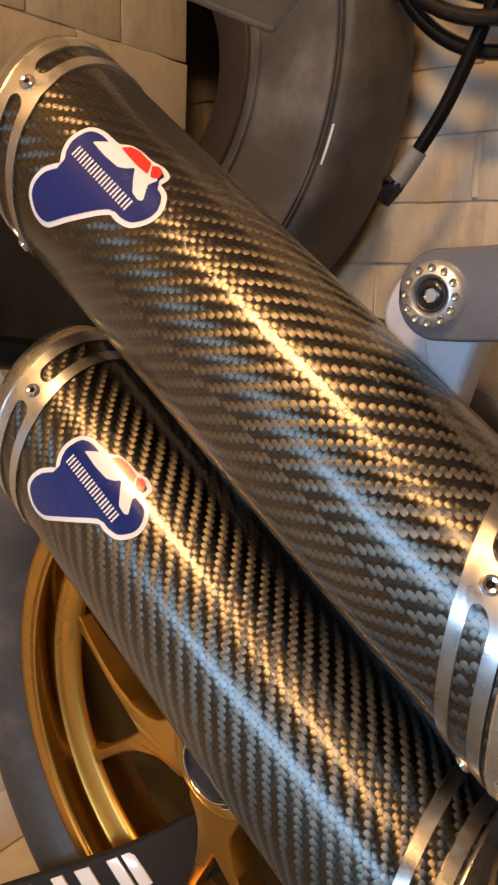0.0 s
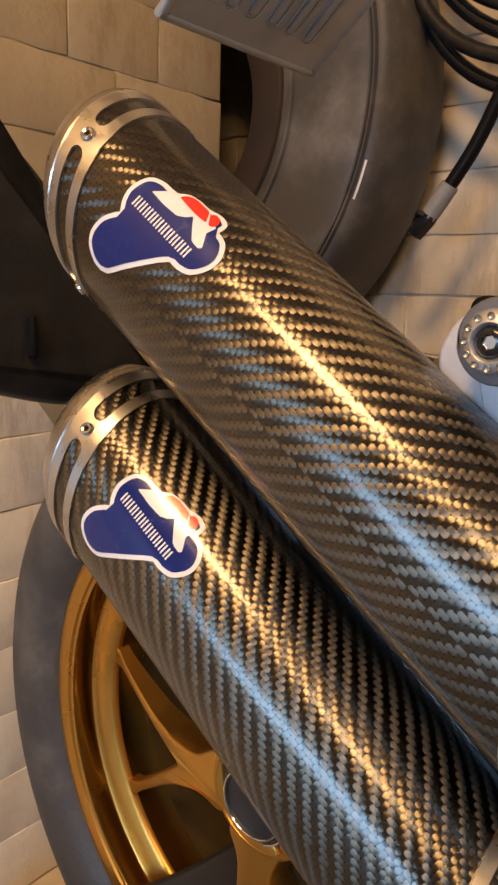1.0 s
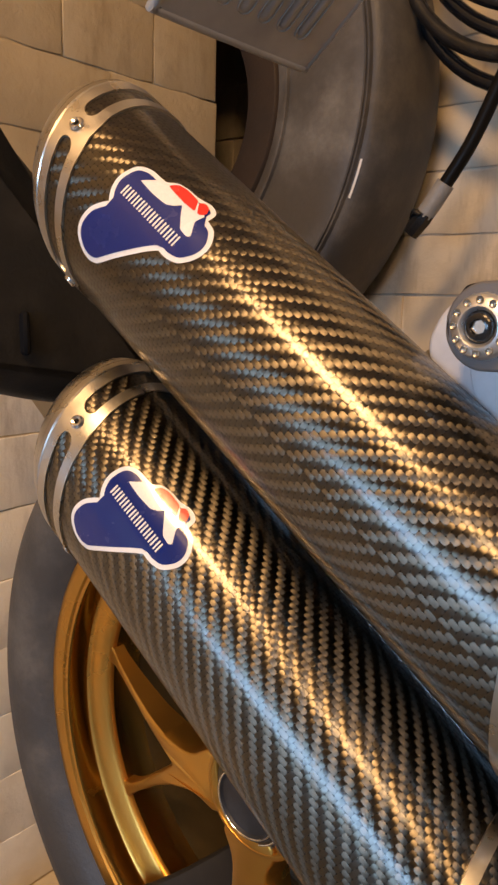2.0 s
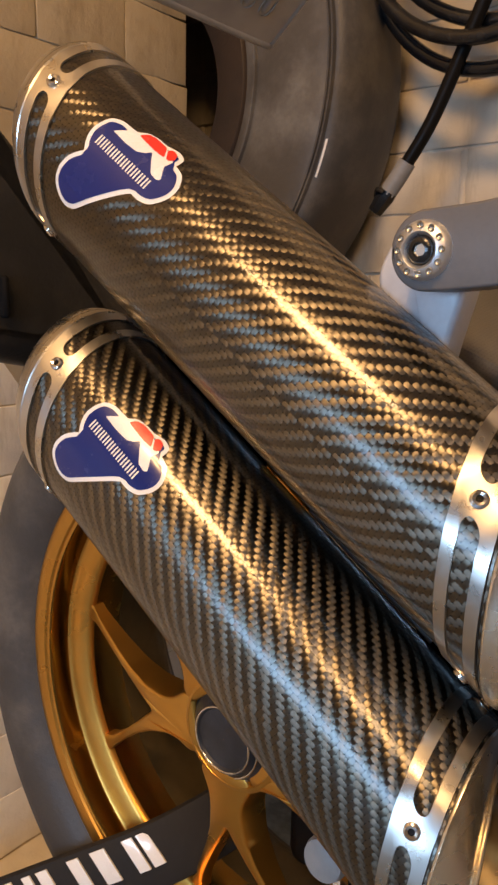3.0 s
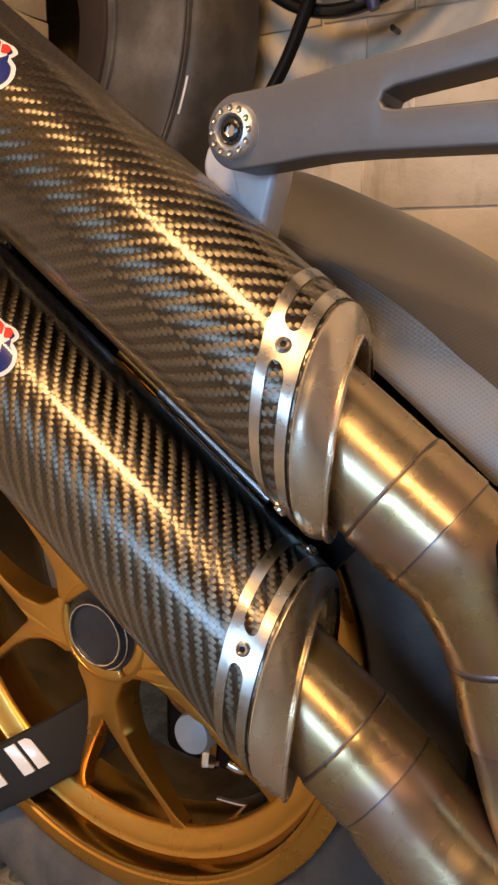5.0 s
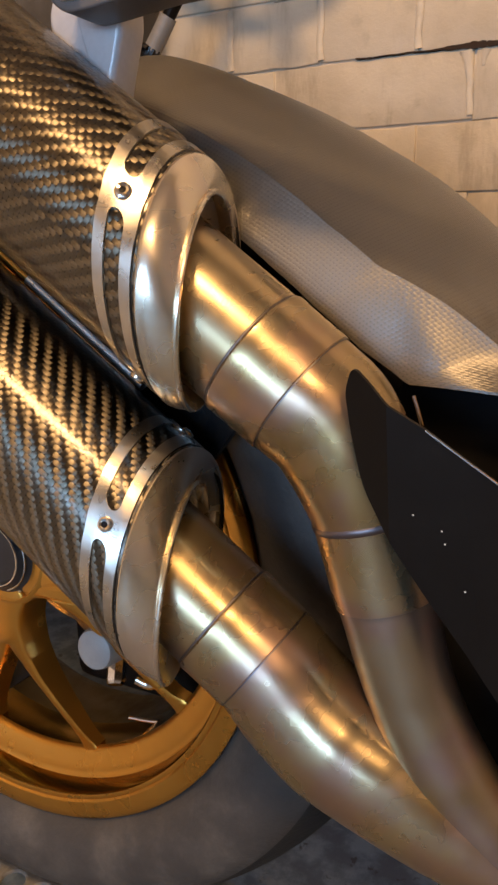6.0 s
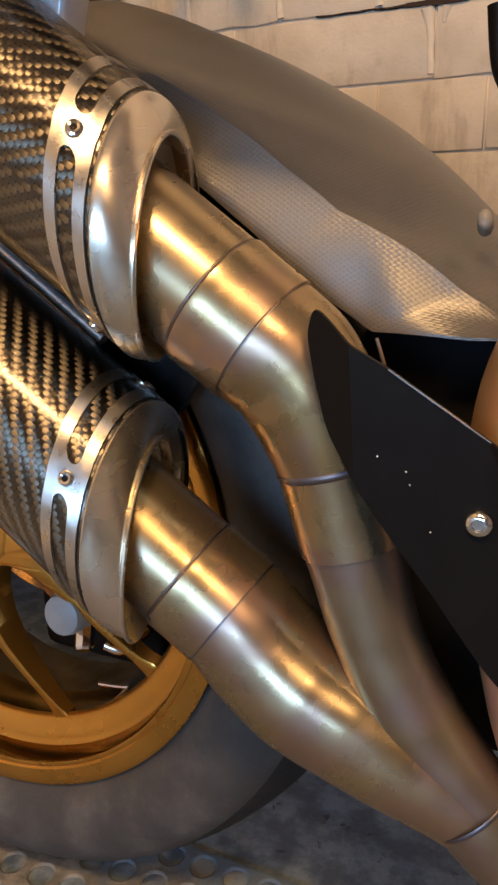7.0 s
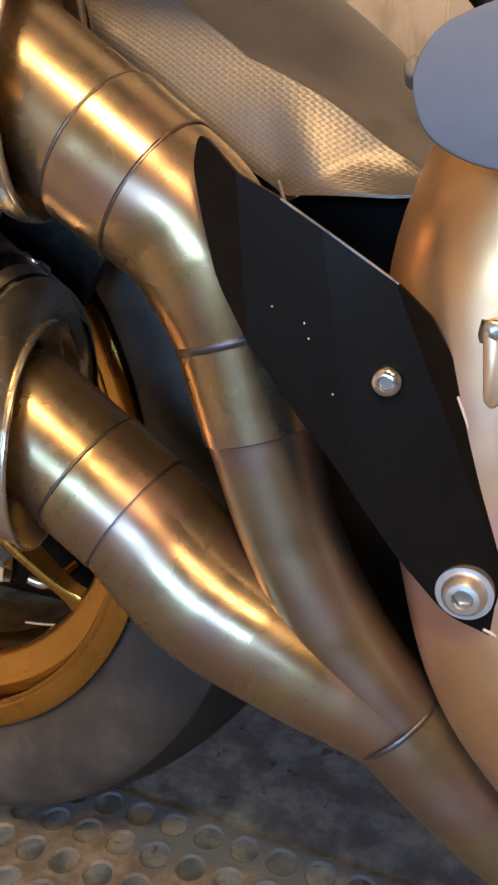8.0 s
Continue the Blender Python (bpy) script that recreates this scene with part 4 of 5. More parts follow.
# rear wheel
HUB = Vector((0.005, 0.0, 0.319))
wheel = new("rear_wheel")
wheel.parent = bike
BASES[wheel] = BASES[bike]
tagged(wheel, "gold forged rear wheel with a black tyre")
Y = (0, 1, 0)
tyre_profile = [(0.218, -0.070), (0.2262, -0.0785), (0.2350, -0.0885), (0.252, -0.0945), (0.266, -0.0965), (0.280, -0.0940), (0.291, -0.0865)]
for k in range(1, 16):
    t = -1 + 2 * k / 16
    tyre_profile.append((0.3185 - 0.0275 * abs(t) ** 2.1, 0.0865 * t))
tyre_profile += [(r, -y) for r, y in tyre_profile[6::-1]]
tyre = part("tyre", turned("tyre", tyre_profile, HUB, Y, 144, front=(1, 0, 0)), RUBBER, wheel, "black rubber tyre with brown dust on its sidewall")
tyre.data.materials.append(TREAD_RUBBER)
for face in tyre.data.polygons:
    away = face.center - HUB
    if math.hypot(away.x, away.z) > 0.288:
        face.material_index = 1
rim_profile = [(0.2215, -0.0700), (0.2258, -0.0800), (0.2253, -0.0828), (0.2225, -0.0843), (0.2170, -0.0841), (0.2112, -0.0832), (0.2098, -0.0815), (0.2080, -0.0822), (0.2062, -0.0816), (0.2050, -0.0795), (0.2040, -0.0625), (0.2025, -0.0612), (0.1990, -0.0604), (0.1865, -0.0562), (0.1835, -0.0540), (0.1822, -0.0500),
               (0.1815, -0.0200), (0.1840, 0.0300), (0.1960, 0.0500), (0.2150, 0.0680), (0.2258, 0.0780), (0.2230, 0.0700), (0.1950, 0.0300), (0.1880, -0.0300), (0.2075, -0.0540)]
rim = part("rim", turned("rim", rim_profile, HUB, Y, 144, closed=True, front=(1, 0, 0)), GOLD, wheel, "gold anodised rim")
rim.data.materials.append(GOLD_SHADED)
rim.data.materials.append(DARK_GOLD)
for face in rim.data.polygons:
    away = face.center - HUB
    # past its near edge the barrel is a duller, darker gold
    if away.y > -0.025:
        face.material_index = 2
    elif 0.2036 < math.hypot(away.x, away.z) < 0.2056 and away.y < -0.05 or math.hypot(away.x, away.z) < 0.1826:
        face.material_index = 1


def fork(node_deg, end_a, end_b):
    """A forged two-armed spoke: wide at the hub, split by a rounded crotch, its arms set deeper towards the rim."""
    def polar(r, a, radius):
        return (r * math.cos(radians(a)), r * math.sin(radians(a)), radius)

    def arm_edges(end):
        """The two edges of a curved arm, from the node out to the rim: (left, right)."""
        rows = []
        for r, f, half in ((0.088, 0.42, 0.0072), (0.112, 0.65, 0.0044), (0.137, 0.83, 0.0036), (0.160, 0.94, 0.0036), (0.174, 0.98, 0.0046), (0.1850, 1.0, 0.0085)):
            a, w = node_deg + (end - node_deg) * f, math.degrees(half / r)
            rows.append((polar(r, a - w, 0.006), polar(r, a + w, 0.006)))
        return [q[0] for q in rows], [q[1] for q in rows]

    low_a, high_a = arm_edges(end_a)
    low_b, high_b = arm_edges(end_b)
    outline = [polar(0.036, node_deg + 36, 0.004), polar(0.0455, node_deg + 33, 0.012), polar(0.060, node_deg + 14, 0.02)] + high_b + low_b[::-1] + [polar(0.080, node_deg, 0.012)] + high_a + low_a[::-1] + [polar(0.060, node_deg - 14, 0.02), polar(0.0455, node_deg - 33, 0.012), polar(0.036, node_deg - 36, 0.004)]
    bm = plate(rounded(outline, 0.004, 8), 0.0, 0.034, 0.0024)
    for v in bm.verts:
        r = math.hypot(v.co.x, v.co.z)
        out = max(0.0, min(1.0, (r - 0.06) / 0.12))
        v.co = HUB + Vector((v.co.x, v.co.y * (1 - 0.62 * out) - 0.0800 + 0.025 * out ** 1.5, v.co.z))
    return bm


for degrees in ((189, 168.5, 208), (270, 253.5, 288), (343, 323, 362), (415, 397, 435), (484, 468, 503)):
    part("spoke", fork(*degrees), GOLD, wheel, smooth=35)
HUBC = HUB + Vector((0.004, 0.006, 0))
hub = part("hub", turned("hub", [(0.030, -0.072), (0.0385, -0.0780), (0.0392, -0.0852), (0.0402, -0.0864), (0.0425, -0.0862), (0.0446, -0.0845), (0.0455, -0.0780), (0.0460, -0.0400), (0.0460, 0.0200), (0.0440, 0.0700)], HUBC, Y, 72, front=(1, 0, 0)), GOLD, wheel, "gold forged hub")
nut = part("axle_nut", turned("nut", [(0.0001, -0.0925), (0.0225, -0.0925), (0.0240, -0.0942), (0.0262, -0.0942), (0.0275, -0.0915), (0.0295, -0.0890), (0.0330, -0.0862), (0.0370, -0.0825), (0.0384, -0.0775)], HUBC, Y, 60, front=(1, 0, 0)), HUB_GREY, hub, "dark grey axle nut with a thin bright ring")
for k in range(16):
    a = radians(200 + 11 * k)
    part("notch", turned("notch", [(0.0001, 0.0012), (0.0011, 0.0011), (0.0014, 0.0)], HUBC + Vector((0.0345 * math.cos(a), -0.0846, 0.0345 * math.sin(a))), (0, -1, 0), 8, front=(0, 0, 1)), STEEL_DULL, nut)
part("ring", turned("ring", [(0.0240, -0.0938), (0.0247, -0.0948), (0.0254, -0.0948), (0.0260, -0.0938)], HUBC, Y, 60, front=(1, 0, 0)), STEEL_POLISHED, nut)
part("spring_clip", tube([HUBC + Vector((0.0300 * math.cos(radians(a)), -0.0910, 0.0300 * math.sin(radians(a)))) for a in range(-70, 80, 15)] + [HUBC + Vector((0.014, -0.0905, 0.0265))], 0.0008, 4, 8), STEEL_POLISHED, nut)

# brake caliper seen through the wheel
cal = new("brake_caliper")
cal.parent = bike
BASES[cal] = BASES[bike]
tagged(cal, "rear brake caliper behind the spokes")
part("caliper_body", block((0.02, -0.020, 0.180), (0.145, 0.040, 0.265), 0.012, 3), BLACK, cal, "black caliper casting")
part("bracket_plate", slab(rounded([(0.028, 0.262), (0.050, 0.275), (0.088, 0.268), (0.100, 0.240), (0.070, 0.230), (0.045, 0.240)], 0.008), -0.036, -0.026, 0.0015), STEEL_DULL, cal, "dull alloy bracket with two holes")
for x, z in ((0.044, 0.259), (0.057, 0.253)):
    part("hole", turned("h", [(0.0001, 0.0002), (0.0036, 0.0002), (0.0042, 0.0008), (0.0046, 0.0002)], (x, -0.036, z), (0, -1, 0), 20, front=(0, 0, 1)), BLACK, cal)
part("white_cap", turned("cap", [(0.0001, 0.028), (0.011, 0.0276), (0.0148, 0.0255), (0.0162, 0.021), (0.0166, 0.0)], (0.090, -0.050, 0.250), (0, -1, 0.12), 36, front=(0, 0, 1)), WHITE_PLASTIC, cal, "milky white plastic cap")
part("bleed_fitting", turned("bf", [(0.0001, 0.012), (0.006, 0.012), (0.0075, 0.009), (0.0075, -0.01), (0.010, -0.012), (0.010, -0.018)], (0.094, -0.055, 0.2275), (0.3, -0.6, -0.7), 8, front=(0, 0, 1)), STEEL_POLISHED, cal, "bright hexagonal fitting")
part("hose_tail", tube([(0.105, -0.045, 0.216), (0.118, -0.040, 0.212), (0.128, -0.020, 0.220)], 0.0045, 5, 14), STEEL_POLISHED, cal)
part("pad_pin", tube([(0.088, -0.035, 0.170), (0.118, -0.033, 0.174), (0.132, -0.030, 0.186)], 0.0017, 4, 8), STEEL_POLISHED, cal)
part("disc", turned("disc", [(0.055, 0.030), (0.055, 0.034), (0.120, 0.034), (0.120, 0.030)], HUB, Y, 72, closed=True, front=(1, 0, 0)), STEEL_DULL, cal, "steel brake disc")
part("swingarm", block((0.00, 0.115, 0.270), (0.52, 0.165, 0.400), 0.02, 3), BLACK_MATT, bike, "black swingarm beyond the wheel")
part("inner_guard", block((0.312, -0.092, 0.240), (0.52, 0.12, 0.478), 0.012, 2), BLACK_MATT, bike, "black inner guard ahead of the tyre")
# tail plate above the wheel
tail = part("number_plate", slab(rounded([(0, 0), (0.160, 0), (0.160, 0.13), (0, 0.13)], 0.016), 0.0, 0.0016, 0.0005, 1), PLATE_METAL, bike, "scuffed bare metal back of the number plate")
tail.matrix_basis = Matrix(((0.0, 0.64, 0.77, -0.066), (1.0, 0.0, 0.0, -0.106), (0.0, -0.77, 0.64, 0.834), (0, 0, 0, 1)))
for row in range(2):
    for k in range(6 - row):
        x0, z0 = 0.018 + 0.0205 * k + 0.010 * row, 0.020 + 0.056 * row
        part("embossed_bar", block((x0, -0.0030, z0), (x0 + 0.0125, 0.0030, z0 + 0.046), 0.0055, 3), PLATE_METAL, tail)
lip = tube([(0.004, -0.001, 0.128), (0.002, -0.001, 0.010), (0.005, -0.001, 0.003), (0.012, -0.001, 0.001), (0.147, -0.001, 0.001), (0.156, -0.001, 0.004), (0.1585, -0.001, 0.012), (0.1585, -0.001, 0.128)], 0.0036, 6, 10)
part("rolled_lip", lip, PLATE_METAL, tail, "pale rolled edge of the plate")
part("bolt_hole", turned("bh", [(0.0001, 0.0006), (0.0028, 0.0006), (0.0034, 0.0)], (0.146, -0.0008, 0.013), (0, -1, 0), 14, front=(0, 0, 1)), BLACK_MATT, tail)
chips = random.Random(8)
for k in range(34):
    x, z, r = chips.uniform(0.06, 0.154), chips.uniform(0.008, 0.10), chips.uniform(0.0004, 0.0015)
    part("paint_chip", turned("pc", [(0.0001, 0.0005), (r, 0.0005), (r * 1.2, 0.0)], (x, -0.0005, z), (0, -1, 0), 7, front=(0.3, 0, 1)), RUST, tail, smooth=0)

# mudguard flank beside the left wall
bm = slab(rounded([(-0.185, 0.803, 0.02), (-0.165, 0.795, 0.03), (-0.112, 0.752, 0.03), (-0.084, 0.724, 0.03), (-0.020, 0.664, 0.02), (0.040, 0.600, 0.02), (0.040, 0.562, 0.02), (-0.090, 0.576, 0.03), (-0.150, 0.592, 0.03), (-0.185, 0.597, 0.02)], 0.02, 6), -0.028, 0.028, 0.022, 5)
for v in bm.verts:
    v.co = Vector((-0.205 + v.co.y + 0.10 * (v.co.z - 0.7), v.co.x, v.co.z))
bmesh.ops.recalc_face_normals(bm, faces=bm.faces)
guard = part("rear_mudguard", bm, MUDGUARD, bike, "dull black rubber mudguard with brown dust")
part("slit", block((-0.185, -0.128, 0.618), (-0.176, -0.122, 0.650), 0.002, 1), BLACK_MATT, guard)

# ---- loose things ----
# lock sleeve pushed through the spokes
lock = thing("wheel_lock", (-0.26, -0.171, 0.05), "black lock sleeve with white print, through the wheel", "lock")
d = Vector((0.11, 0.055, 0.07)).normalized()
side = Vector((0, -1, 0)) - d * Vector((0, -1, 0)).dot(d)
side.normalize()
across = d.cross(side)


def on_lock(s, w, lift):
    return Vector((-0.1475, -0.117, 0.126)) + d * s + across * w + side * lift


def lock_piece(s0, s1, w0, w1, l0, l1, bevel, shear=0.0, cuts=0):
    bm = block((s0, w0, l0), (s1, w1, l1), bevel, 2)
    for k in range(1, cuts):
        bmesh.ops.bisect_plane(bm, geom=bm.verts[:] + bm.edges[:] + bm.faces[:], plane_co=(s0 + (s1 - s0) * k / cuts, 0, 0), plane_no=(1, 0, 0))
    for v in bm.verts:
        # past the rim the sleeve bends inwards behind the spokes
        bend = max(0.0, v.co.x - 0.075)
        v.co = on_lock(v.co.x + shear * v.co.y, v.co.y, v.co.z - 6.0 * bend * bend)
    bmesh.ops.recalc_face_normals(bm, faces=bm.faces)
    return bm


part("sleeve", lock_piece(-0.22, 0.165, -0.027, 0.027, -0.007, 0.007, 0.005, 0.0, 60), BLACK_CLOTH, lock, "matt black woven sleeve")
for s0, s1 in ((-0.058, -0.042), (-0.030, -0.021), (-0.014, -0.002), (0.020, 0.032), (0.045, 0.060), (0.078, 0.088), (0.0915, 0.101)):
    part("printed_bar", lock_piece(s0 + 0.005, s1 + 0.005, -0.022, 0.007, 0.0068, 0.0086, 0.0002, 0.25, 6), STICKER_WHITE, lock)

# spare tyre on the wall
spare = thing("spare_tyre", (-0.463, 0.34, 0.553), "dusty grey-black spare tyre against the brick wall", "tyre")
SPARE = (-0.463, 0, 0.895)
part("tread", turned("tread", [(0.3235, 0.2680), (0.3290, 0.2690), (0.3350, 0.2760), (0.3395, 0.2880), (0.3420, 0.3050), (0.3430, 0.3300), (0.3420, 0.3600), (0.3390, 0.3850), (0.3300, 0.4050), (0.3200, 0.4150)], SPARE, (0, 1, 0), 144, front=(1, 0, 0)), RUBBER, spare, "black rounded tread")
part("sidewall", turned("sidewall", [(0.3165, 0.2660), (0.3120, 0.2648), (0.2950, 0.2640), (0.2600, 0.2650), (0.2300, 0.2680), (0.2050, 0.2740), (0.1930, 0.2800)], SPARE, (0, 1, 0), 144, front=(1, 0, 0)), RUBBER_GREY, spare, "grey dusty smooth sidewall")
part("bead", turned("bead", [(0.1945, 0.2795), (0.1925, 0.2930), (0.1880, 0.2935), (0.1862, 0.2850), (0.1840, 0.2830), (0.1700, 0.2850), (0.1480, 0.2900), (0.1330, 0.2960), (0.1300, 0.3020), (0.1500, 0.3080), (0.1900, 0.3100), (0.2300, 0.2820), (0.2900, 0.2800), (0.3200, 0.3000), (0.3300, 0.3400), (0.3200, 0.3900), (0.2800, 0.4050), (0.2200, 0.4040), (0.1900, 0.3980), (0.1860, 0.4040), (0.1920, 0.4120), (0.2600, 0.4180), (0.3200, 0.4150)], SPARE, (0, 1, 0), 144, front=(1, 0, 0)), BEAD_RUBBER, spare, "dark brown bead and inside of the tyre")
for name, r0 in (("bead_ridge", 0.2120), ("shoulder_ridge", 0.3160), ("shoulder_ridge", 0.3205)):
    y0 = 0.2705 if name == "bead_ridge" else 0.2665
    part(name, turned("ridge", [(r0 - 0.0012, y0 + 0.0010), (r0, y0 - 0.0030), (r0 + 0.0022, y0 - 0.0030), (r0 + 0.0036, y0 + 0.0010)], SPARE, (0, 1, 0), 144, front=(1, 0, 0)), RUBBER_GREY if name == "bead_ridge" else RUBBER, spare)
part("wall_peg", tube([(-0.463, 0.440, 1.072), (-0.463, 0.36, 1.072), (-0.463, 0.27, 1.080)], 0.008, 3, 12), BLACK_GLOSS, spare)
part("white_mark", turned("wm", [(0.3260, 0.2678), (0.3275, 0.2668), (0.3290, 0.2680)], SPARE, (0, 1, 0), 10, front=(1, 0, 0), start=radians(15.4), sweep=radians(7.2)), STICKER_WHITE, spare, "thin white stripe on the shoulder")

# hose hung on the wall
hose = thing("hose", (0.0, 0.42, 1.10), "black rubber hose coiled on a wall bracket", "hose")
part("bracket", block((-0.03, 0.30, 1.195), (0.03, 0.445, 1.215), 0.003), BLACK_GLOSS, hose)
for k, (rx, rz, cx, y) in enumerate(((0.215, 0.335, 0.015, 0.335), (0.200, 0.310, 0.010, 0.318), (0.190, 0.288, 0.02, 0.350), (0.178, 0.262, 0.01, 0.330), (0.170, 0.245, 0.025, 0.352))):
    pts = []
    for i in range(25):
        th = 2 * math.pi * i / 24
        pts.append((cx + rx * math.cos(th) * (1 + 0.05 * math.sin(3 * th + k)), y + 0.008 * math.sin(2 * th + k), 1.205 + rz * math.sin(th)))
    part("coil", tube(pts, 0.0078, 4, 16, False), BLACK_GLOSS, hose)
part("free_end", tube([(0.055, 0.325, 1.10), (0.020, 0.325, 0.985), (-0.020, 0.325, 0.892), (-0.050, 0.322, 0.824), (-0.078, 0.318, 0.778)], 0.0075, 8, 18), BLACK, hose, "hose end hanging loose")
part("ferrule", tube([(-0.074, 0.318, 0.784), (-0.086, 0.317, 0.766), (-0.096, 0.316, 0.752)], 0.0100, 4, 18), WORN_ALLOY, hose, "crimped grey metal ferrule")
part("valve_tip", tube([(-0.094, 0.316, 0.755), (-0.099, 0.316, 0.748), (-0.110, 0.315, 0.733)], [0.0105, 0.0110, 0.0085], 4, 8), BLACK_GLOSS, hose, "black plastic valve end")
part("hose_clip", tube([(-0.0945, 0.3045, 0.752), (-0.102, 0.3050, 0.756), (-0.108, 0.312, 0.750)], 0.0028, 4, 10), BLACK_GLOSS, hose)

# pliers hanging from the tool rail
rail = thing("tool_rail", (0.05, 0.43, 1.03), "plain black tool rail on the wall", "rail")
part("rail_bar", block((-0.02, 0.300, 1.025), (0.45, 0.445, 1.040), 0.003), BLACK_GLOSS, rail)
pliers = thing("pliers", (0.05, 0.306, 1.03), "dark blue gripped pliers hanging from the rail", "pliers")
part("handle", tube([(0.050, 0.305, 1.03), (0.040, 0.305, 0.960), (0.0385, 0.305, 0.915), (0.0425, 0.305, 0.872), (0.0430, 0.305, 0.866)], [0.006, 0.007, 0.008, 0.0068, 0.005], 6, 16), BLUE_GRIP, pliers, "dark blue plastic grip")
part("handle", tube([(0.050, 0.312, 1.03), (0.0445, 0.308, 0.955), (0.0470, 0.306, 0.910), (0.0560, 0.304, 0.870), (0.0605, 0.304, 0.855)], [0.006, 0.0075, 0.0085, 0.0075, 0.0055], 6, 16), BLUE_GRIP, pliers, "dark blue plastic grip")
part("peg", tube([(0.040, 0.435, 0.868), (0.041, 0.420, 0.867), (0.042, 0.405, 0.866)], 0.0035, 4, 10), BLACK_GLOSS, pliers)

# ring mat under the wheel
PITCH, HOLE, SEG = 0.0306, 0.0108, 16
verts, faces = [], []
nx, ny, x0, y0 = 41, 17, -0.2459, -0.5229
for i in range(nx):
    for j in range(ny):
        cx, cy = x0 + PITCH * (i + 0.5), y0 + PITCH * (j + 0.5)
        if cy > 0.40:
            continue
        base = len(verts)
        hole_r = HOLE * (1 + 0.05 * noise.noise((cx * 30, cy * 30, 0)))
        for k in range(SEG):
            th = 2 * math.pi * k / SEG
            c, s = math.cos(th), math.sin(th)
            edge = PITCH / 2 / max(abs(c), abs(s))
            dip = 0.0012 * noise.noise((cx * 8, cy * 8, 1))
            verts += [(cx + c * edge, cy + s * edge, 0.0), (cx + c * (hole_r + 0.0015), cy + s * (hole_r + 0.0015), 0.0002 + dip * 0.3), (cx + c * hole_r, cy + s * hole_r, -0.0008), (cx + c * hole_r * 0.96, cy + s * hole_r * 0.96, -0.0022)]
        for k in range(SEG):
            a, b = base + 4 * k, base + 4 * ((k + 1) % SEG)
            for q in range(3):
                faces.append((a + q, b + q, b + q + 1, a + q + 1))
data = bpy.data.meshes.new("floor_mat")
data.from_pydata(verts, [], faces)
bm = bmesh.new()
bm.from_mesh(data)
bmesh.ops.remove_doubles(bm, verts=bm.verts, dist=0.0001)
edge = [e for e in bm.edges if len(e.link_faces) == 1 and all(v.co.z > -0.0005 for v in e.verts)]
skirt = bmesh.ops.extrude_edge_only(bm, edges=edge)
for v in skirt["geom"]:
    if isinstance(v, bmesh.types.BMVert):
        v.co.z = -0.0022
bmesh.ops.recalc_face_normals(bm, faces=bm.faces)
bm.to_mesh(data)
bm.free()
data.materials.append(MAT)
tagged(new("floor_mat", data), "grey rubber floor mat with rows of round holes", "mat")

# ---- flaws of the painted back wall: ridges of mortar, a run of paint, a broken joint ----


def run_of_paint(name, points, radii):
    bm = tube(points, radii, 8, 12)
    for v in bm.verts:
        v.co += Vector((0.0014 * noise.noise(v.co * 60), 0.0, 0.0012 * noise.noise(v.co * 90)))
        v.co.y = WALL_Y + (v.co.y - WALL_Y) * 0.45
    part(name, bm, MORTAR, wall_back)


for x in (-0.0575, 0.0605, 0.1755, 0.2960):
    run_of_paint("mortar_ridge", [(x, WALL_Y, 0.812), (x + 0.001, WALL_Y, 0.790), (x, WALL_Y, 0.768), (x + 0.001, WALL_Y, 0.746)], [0.0034, 0.0046, 0.0040, 0.0046])
run_of_paint("paint_run", [(0.2290, WALL_Y, 0.738), (0.2325, WALL_Y, 0.722), (0.2345, WALL_Y, 0.700), (0.2355, WALL_Y, 0.674)], [0.0070, 0.0042, 0.0034, 0.0038])
run_of_paint("paint_run", [(0.2500, WALL_Y, 0.738), (0.2480, WALL_Y, 0.730), (0.2475, WALL_Y, 0.722)], [0.0050, 0.0032, 0.0020])
bm = bmesh.new()
edge = []
for k in range(91):
    x = 0.105 + 0.0022 * k
    wide = (0.0008 + 0.0030 * math.exp(-((x - 0.245) / 0.035) ** 2)) * (0.6 + 0.9 * abs(noise.noise((x * 130, 0.3, 0)))) + 0.0006 * noise.noise((x * 420, 1, 0))
    z = 0.7425 + 0.0018 * noise.noise((x * 45, 2, 0))
    edge.append([bm.verts.new((x, y, z + side_ * max(0.0004, wide))) for y in (WALL_Y + 0.004, WALL_Y - 0.0022) for side_ in (-1, 1)])
for p, q in zip(edge, edge[1:]):
    for a, b in ((0, 2), (2, 3), (3, 1)):
        bm.faces.new((p[a], p[b], q[b], q[a]))
bmesh.ops.recalc_face_normals(bm, faces=bm.faces)
part("broken_joint", bm, RUST, wall_back, "dark broken mortar joint with flaking paint")

# ---- bricks of the two walls, last ----


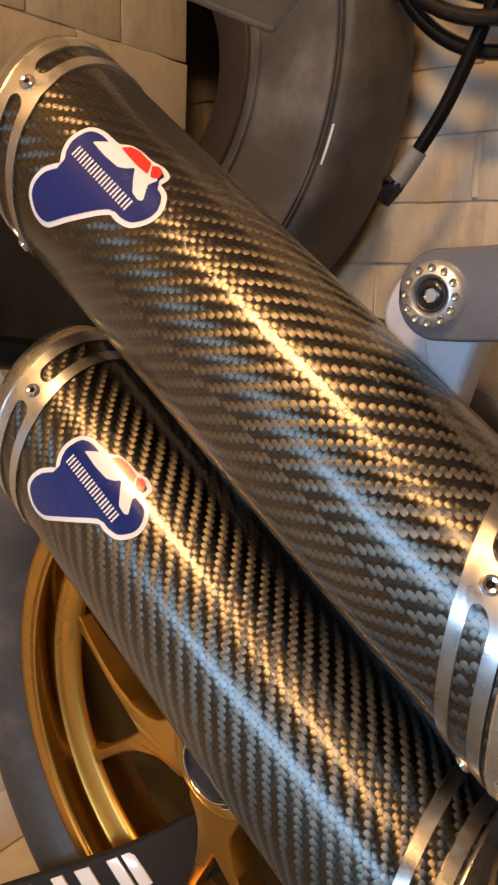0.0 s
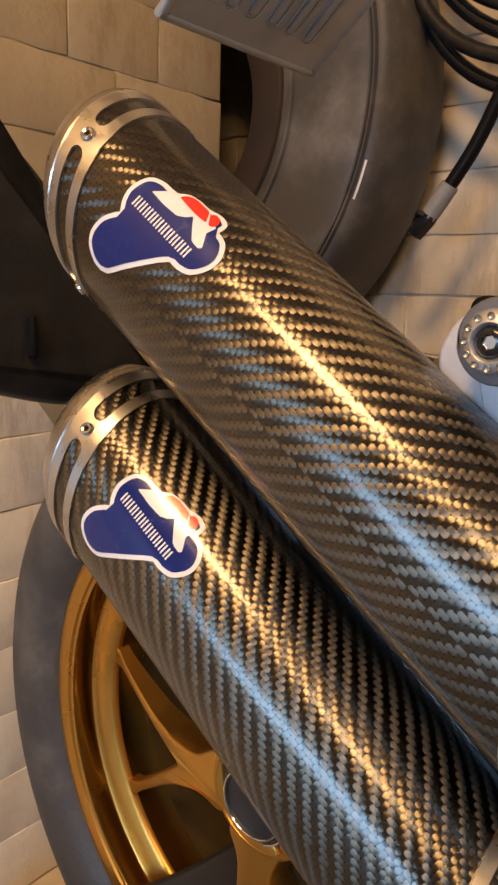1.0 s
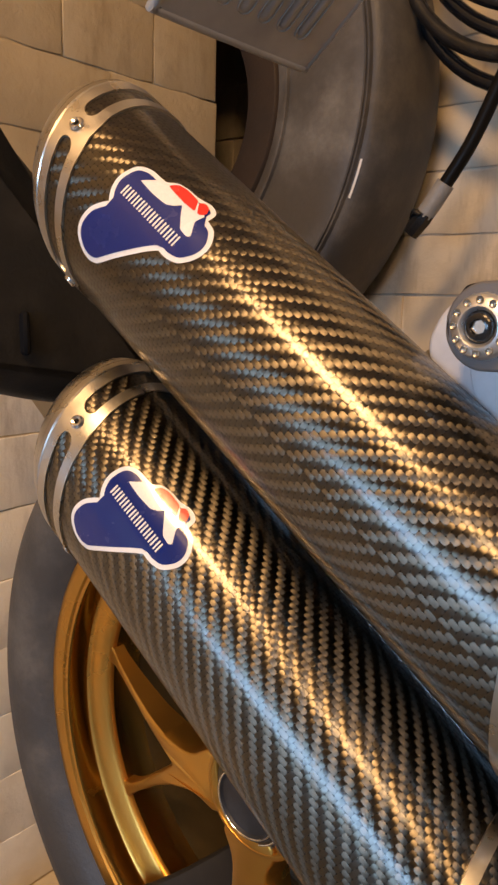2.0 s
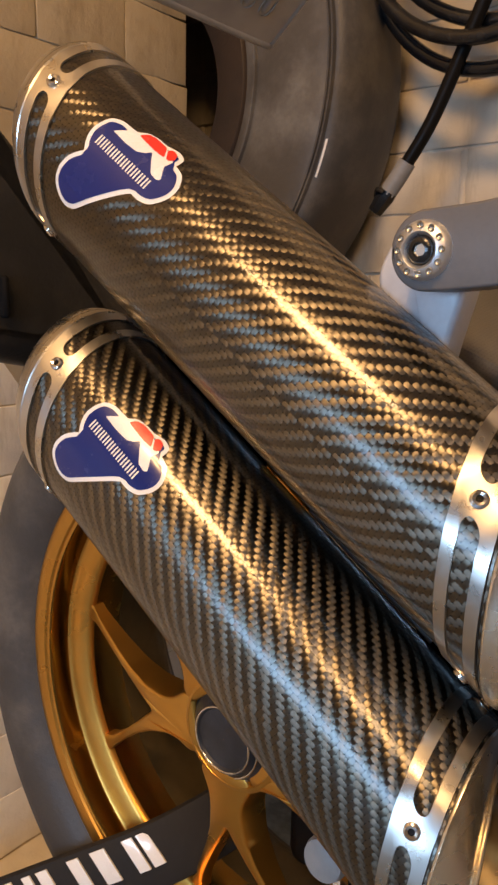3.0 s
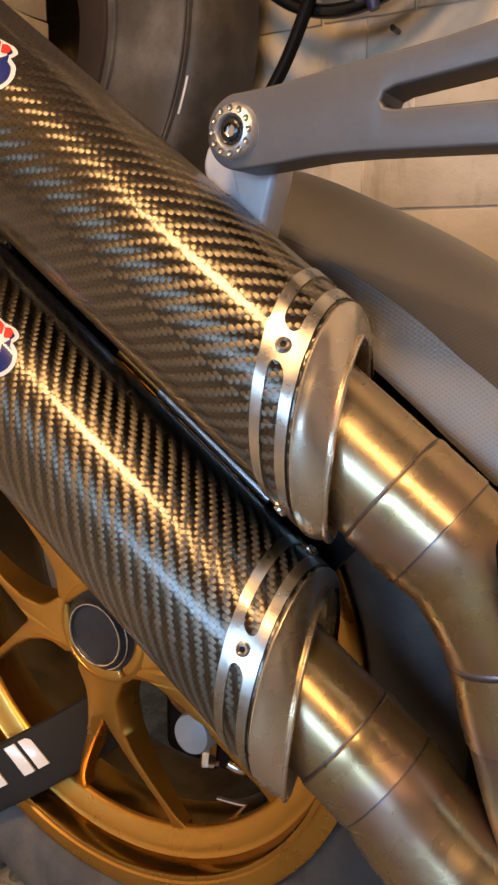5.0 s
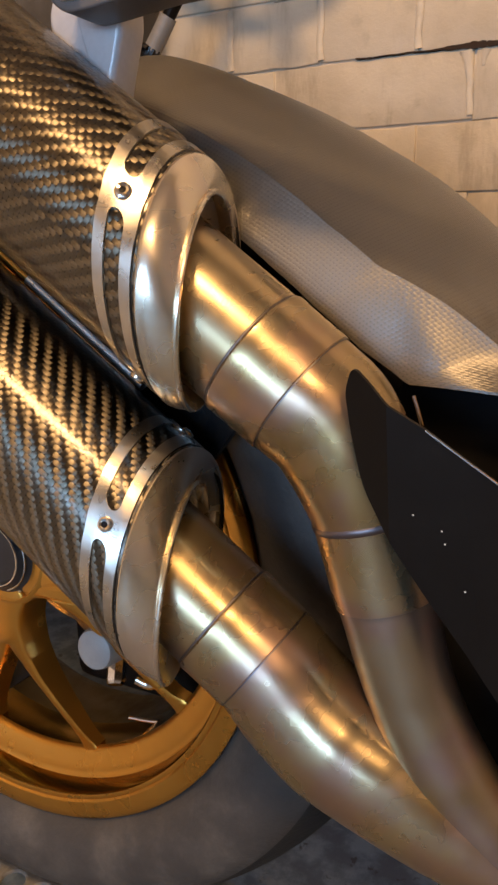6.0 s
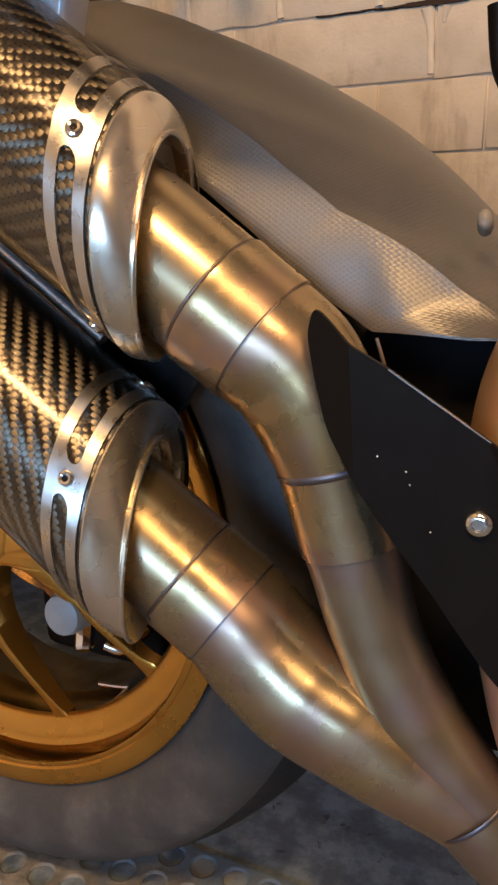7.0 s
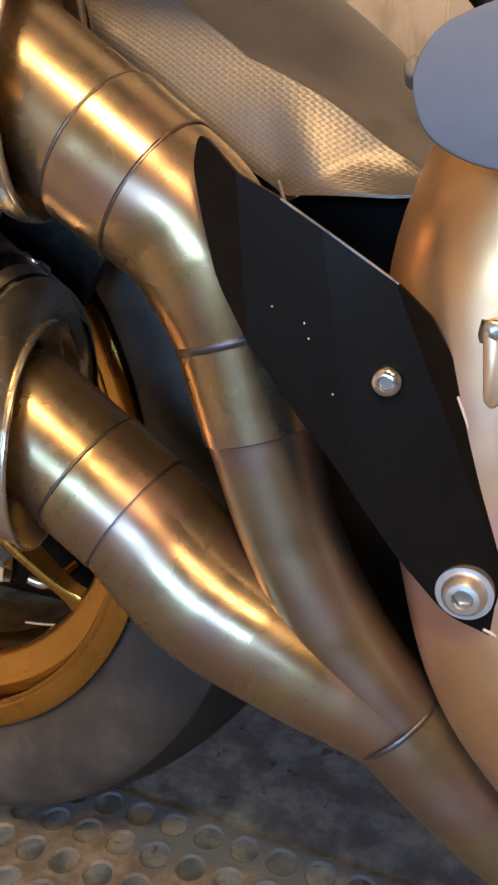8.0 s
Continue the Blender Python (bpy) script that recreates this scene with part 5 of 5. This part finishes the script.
def brick_mesh(name, length, seed, high=0.0337, edge=0.0045, material=BRICK):
    rnd = random.Random(seed)
    bm = block((-length / 2, -0.0, -high), (length / 2, 0.03, high), 0)
    bmesh.ops.subdivide_edges(bm, edges=[e for e in bm.edges if abs(e.verts[0].co.x - e.verts[1].co.x) > 0.01], cuts=3)
    front = [e for e in bm.edges if all(abs(v.co.y) < 1e-6 for v in e.verts) and len([f for f in e.link_faces if abs(f.normal.y) > 0.9]) < 2]
    for v in bm.verts:
        v.co.x += rnd.uniform(-0.0012, 0.0012)
        v.co.z += rnd.uniform(-0.0012, 0.0012)
        if abs(v.co.y) < 1e-6:
            v.co.y = rnd.uniform(-0.0008, 0.0008)
    bmesh.ops.bevel(bm, geom=front, offset=edge, segments=2, profile=0.6, affect="EDGES")
    for f in bm.faces:
        f.smooth = True
    data = bpy.data.meshes.new(name)
    bm.to_mesh(data)
    bm.free()
    data.materials.append(material)
    return data


FULL_HEADERS = [brick_mesh("header", 0.1168, 20 + k, 0.0358, 0.0016) for k in range(4)]
FULL_STRETCHERS = [brick_mesh("stretcher", 0.2353, 30 + k, 0.0358, 0.0016) for k in range(4)]
rnd = random.Random(4)


def lay(wall, place, turn, lo, hi, k0, k1, header_joint, stretcher_joint, headers, stretchers):
    for k in range(k0, k1):
        z = JOINT0 + COURSE * (k + 0.5)
        header = k % 2 == 0
        pitch, joint = (0.1185, header_joint) if header else (0.2370, stretcher_joint)
        u = joint + pitch * math.ceil((lo - joint) / pitch) + pitch / 2
        while u + pitch / 2 <= hi:
            ob = new("brick", rnd.choice(headers if header else stretchers))
            ob.parent = wall
            ob.matrix_basis = Matrix.Translation(place(u, z, rnd.uniform(-0.0007, 0.0007))) @ Matrix.Rotation(turn, 4, "Z") @ Matrix.Rotation(radians(rnd.uniform(-0.2, 0.2)), 4, "Y")
            u += pitch
        rest = hi - (u - pitch / 2)
        if rest > 0.025:
            ob = new("brick", headers[0])
            ob.parent = wall
            ob.matrix_basis = Matrix.Translation(place(hi - rest / 2, z, 0.0)) @ Matrix.Rotation(turn, 4, "Z") @ Matrix.Diagonal(((rest - 0.007) / 0.1115, 1, 1, 1))


lay(wall_back, lambda u, z, j: (u, WALL_Y + j, z), 0.0, -0.78, 1.0, 0, 17, 0.060, 0.002, FULL_HEADERS, FULL_STRETCHERS)
# the side wall is paler up to its eighth course and tan above
for k0, k1, paint in ((0, 8, BRICK_PALE), (8, 17, BRICK_TAN)):
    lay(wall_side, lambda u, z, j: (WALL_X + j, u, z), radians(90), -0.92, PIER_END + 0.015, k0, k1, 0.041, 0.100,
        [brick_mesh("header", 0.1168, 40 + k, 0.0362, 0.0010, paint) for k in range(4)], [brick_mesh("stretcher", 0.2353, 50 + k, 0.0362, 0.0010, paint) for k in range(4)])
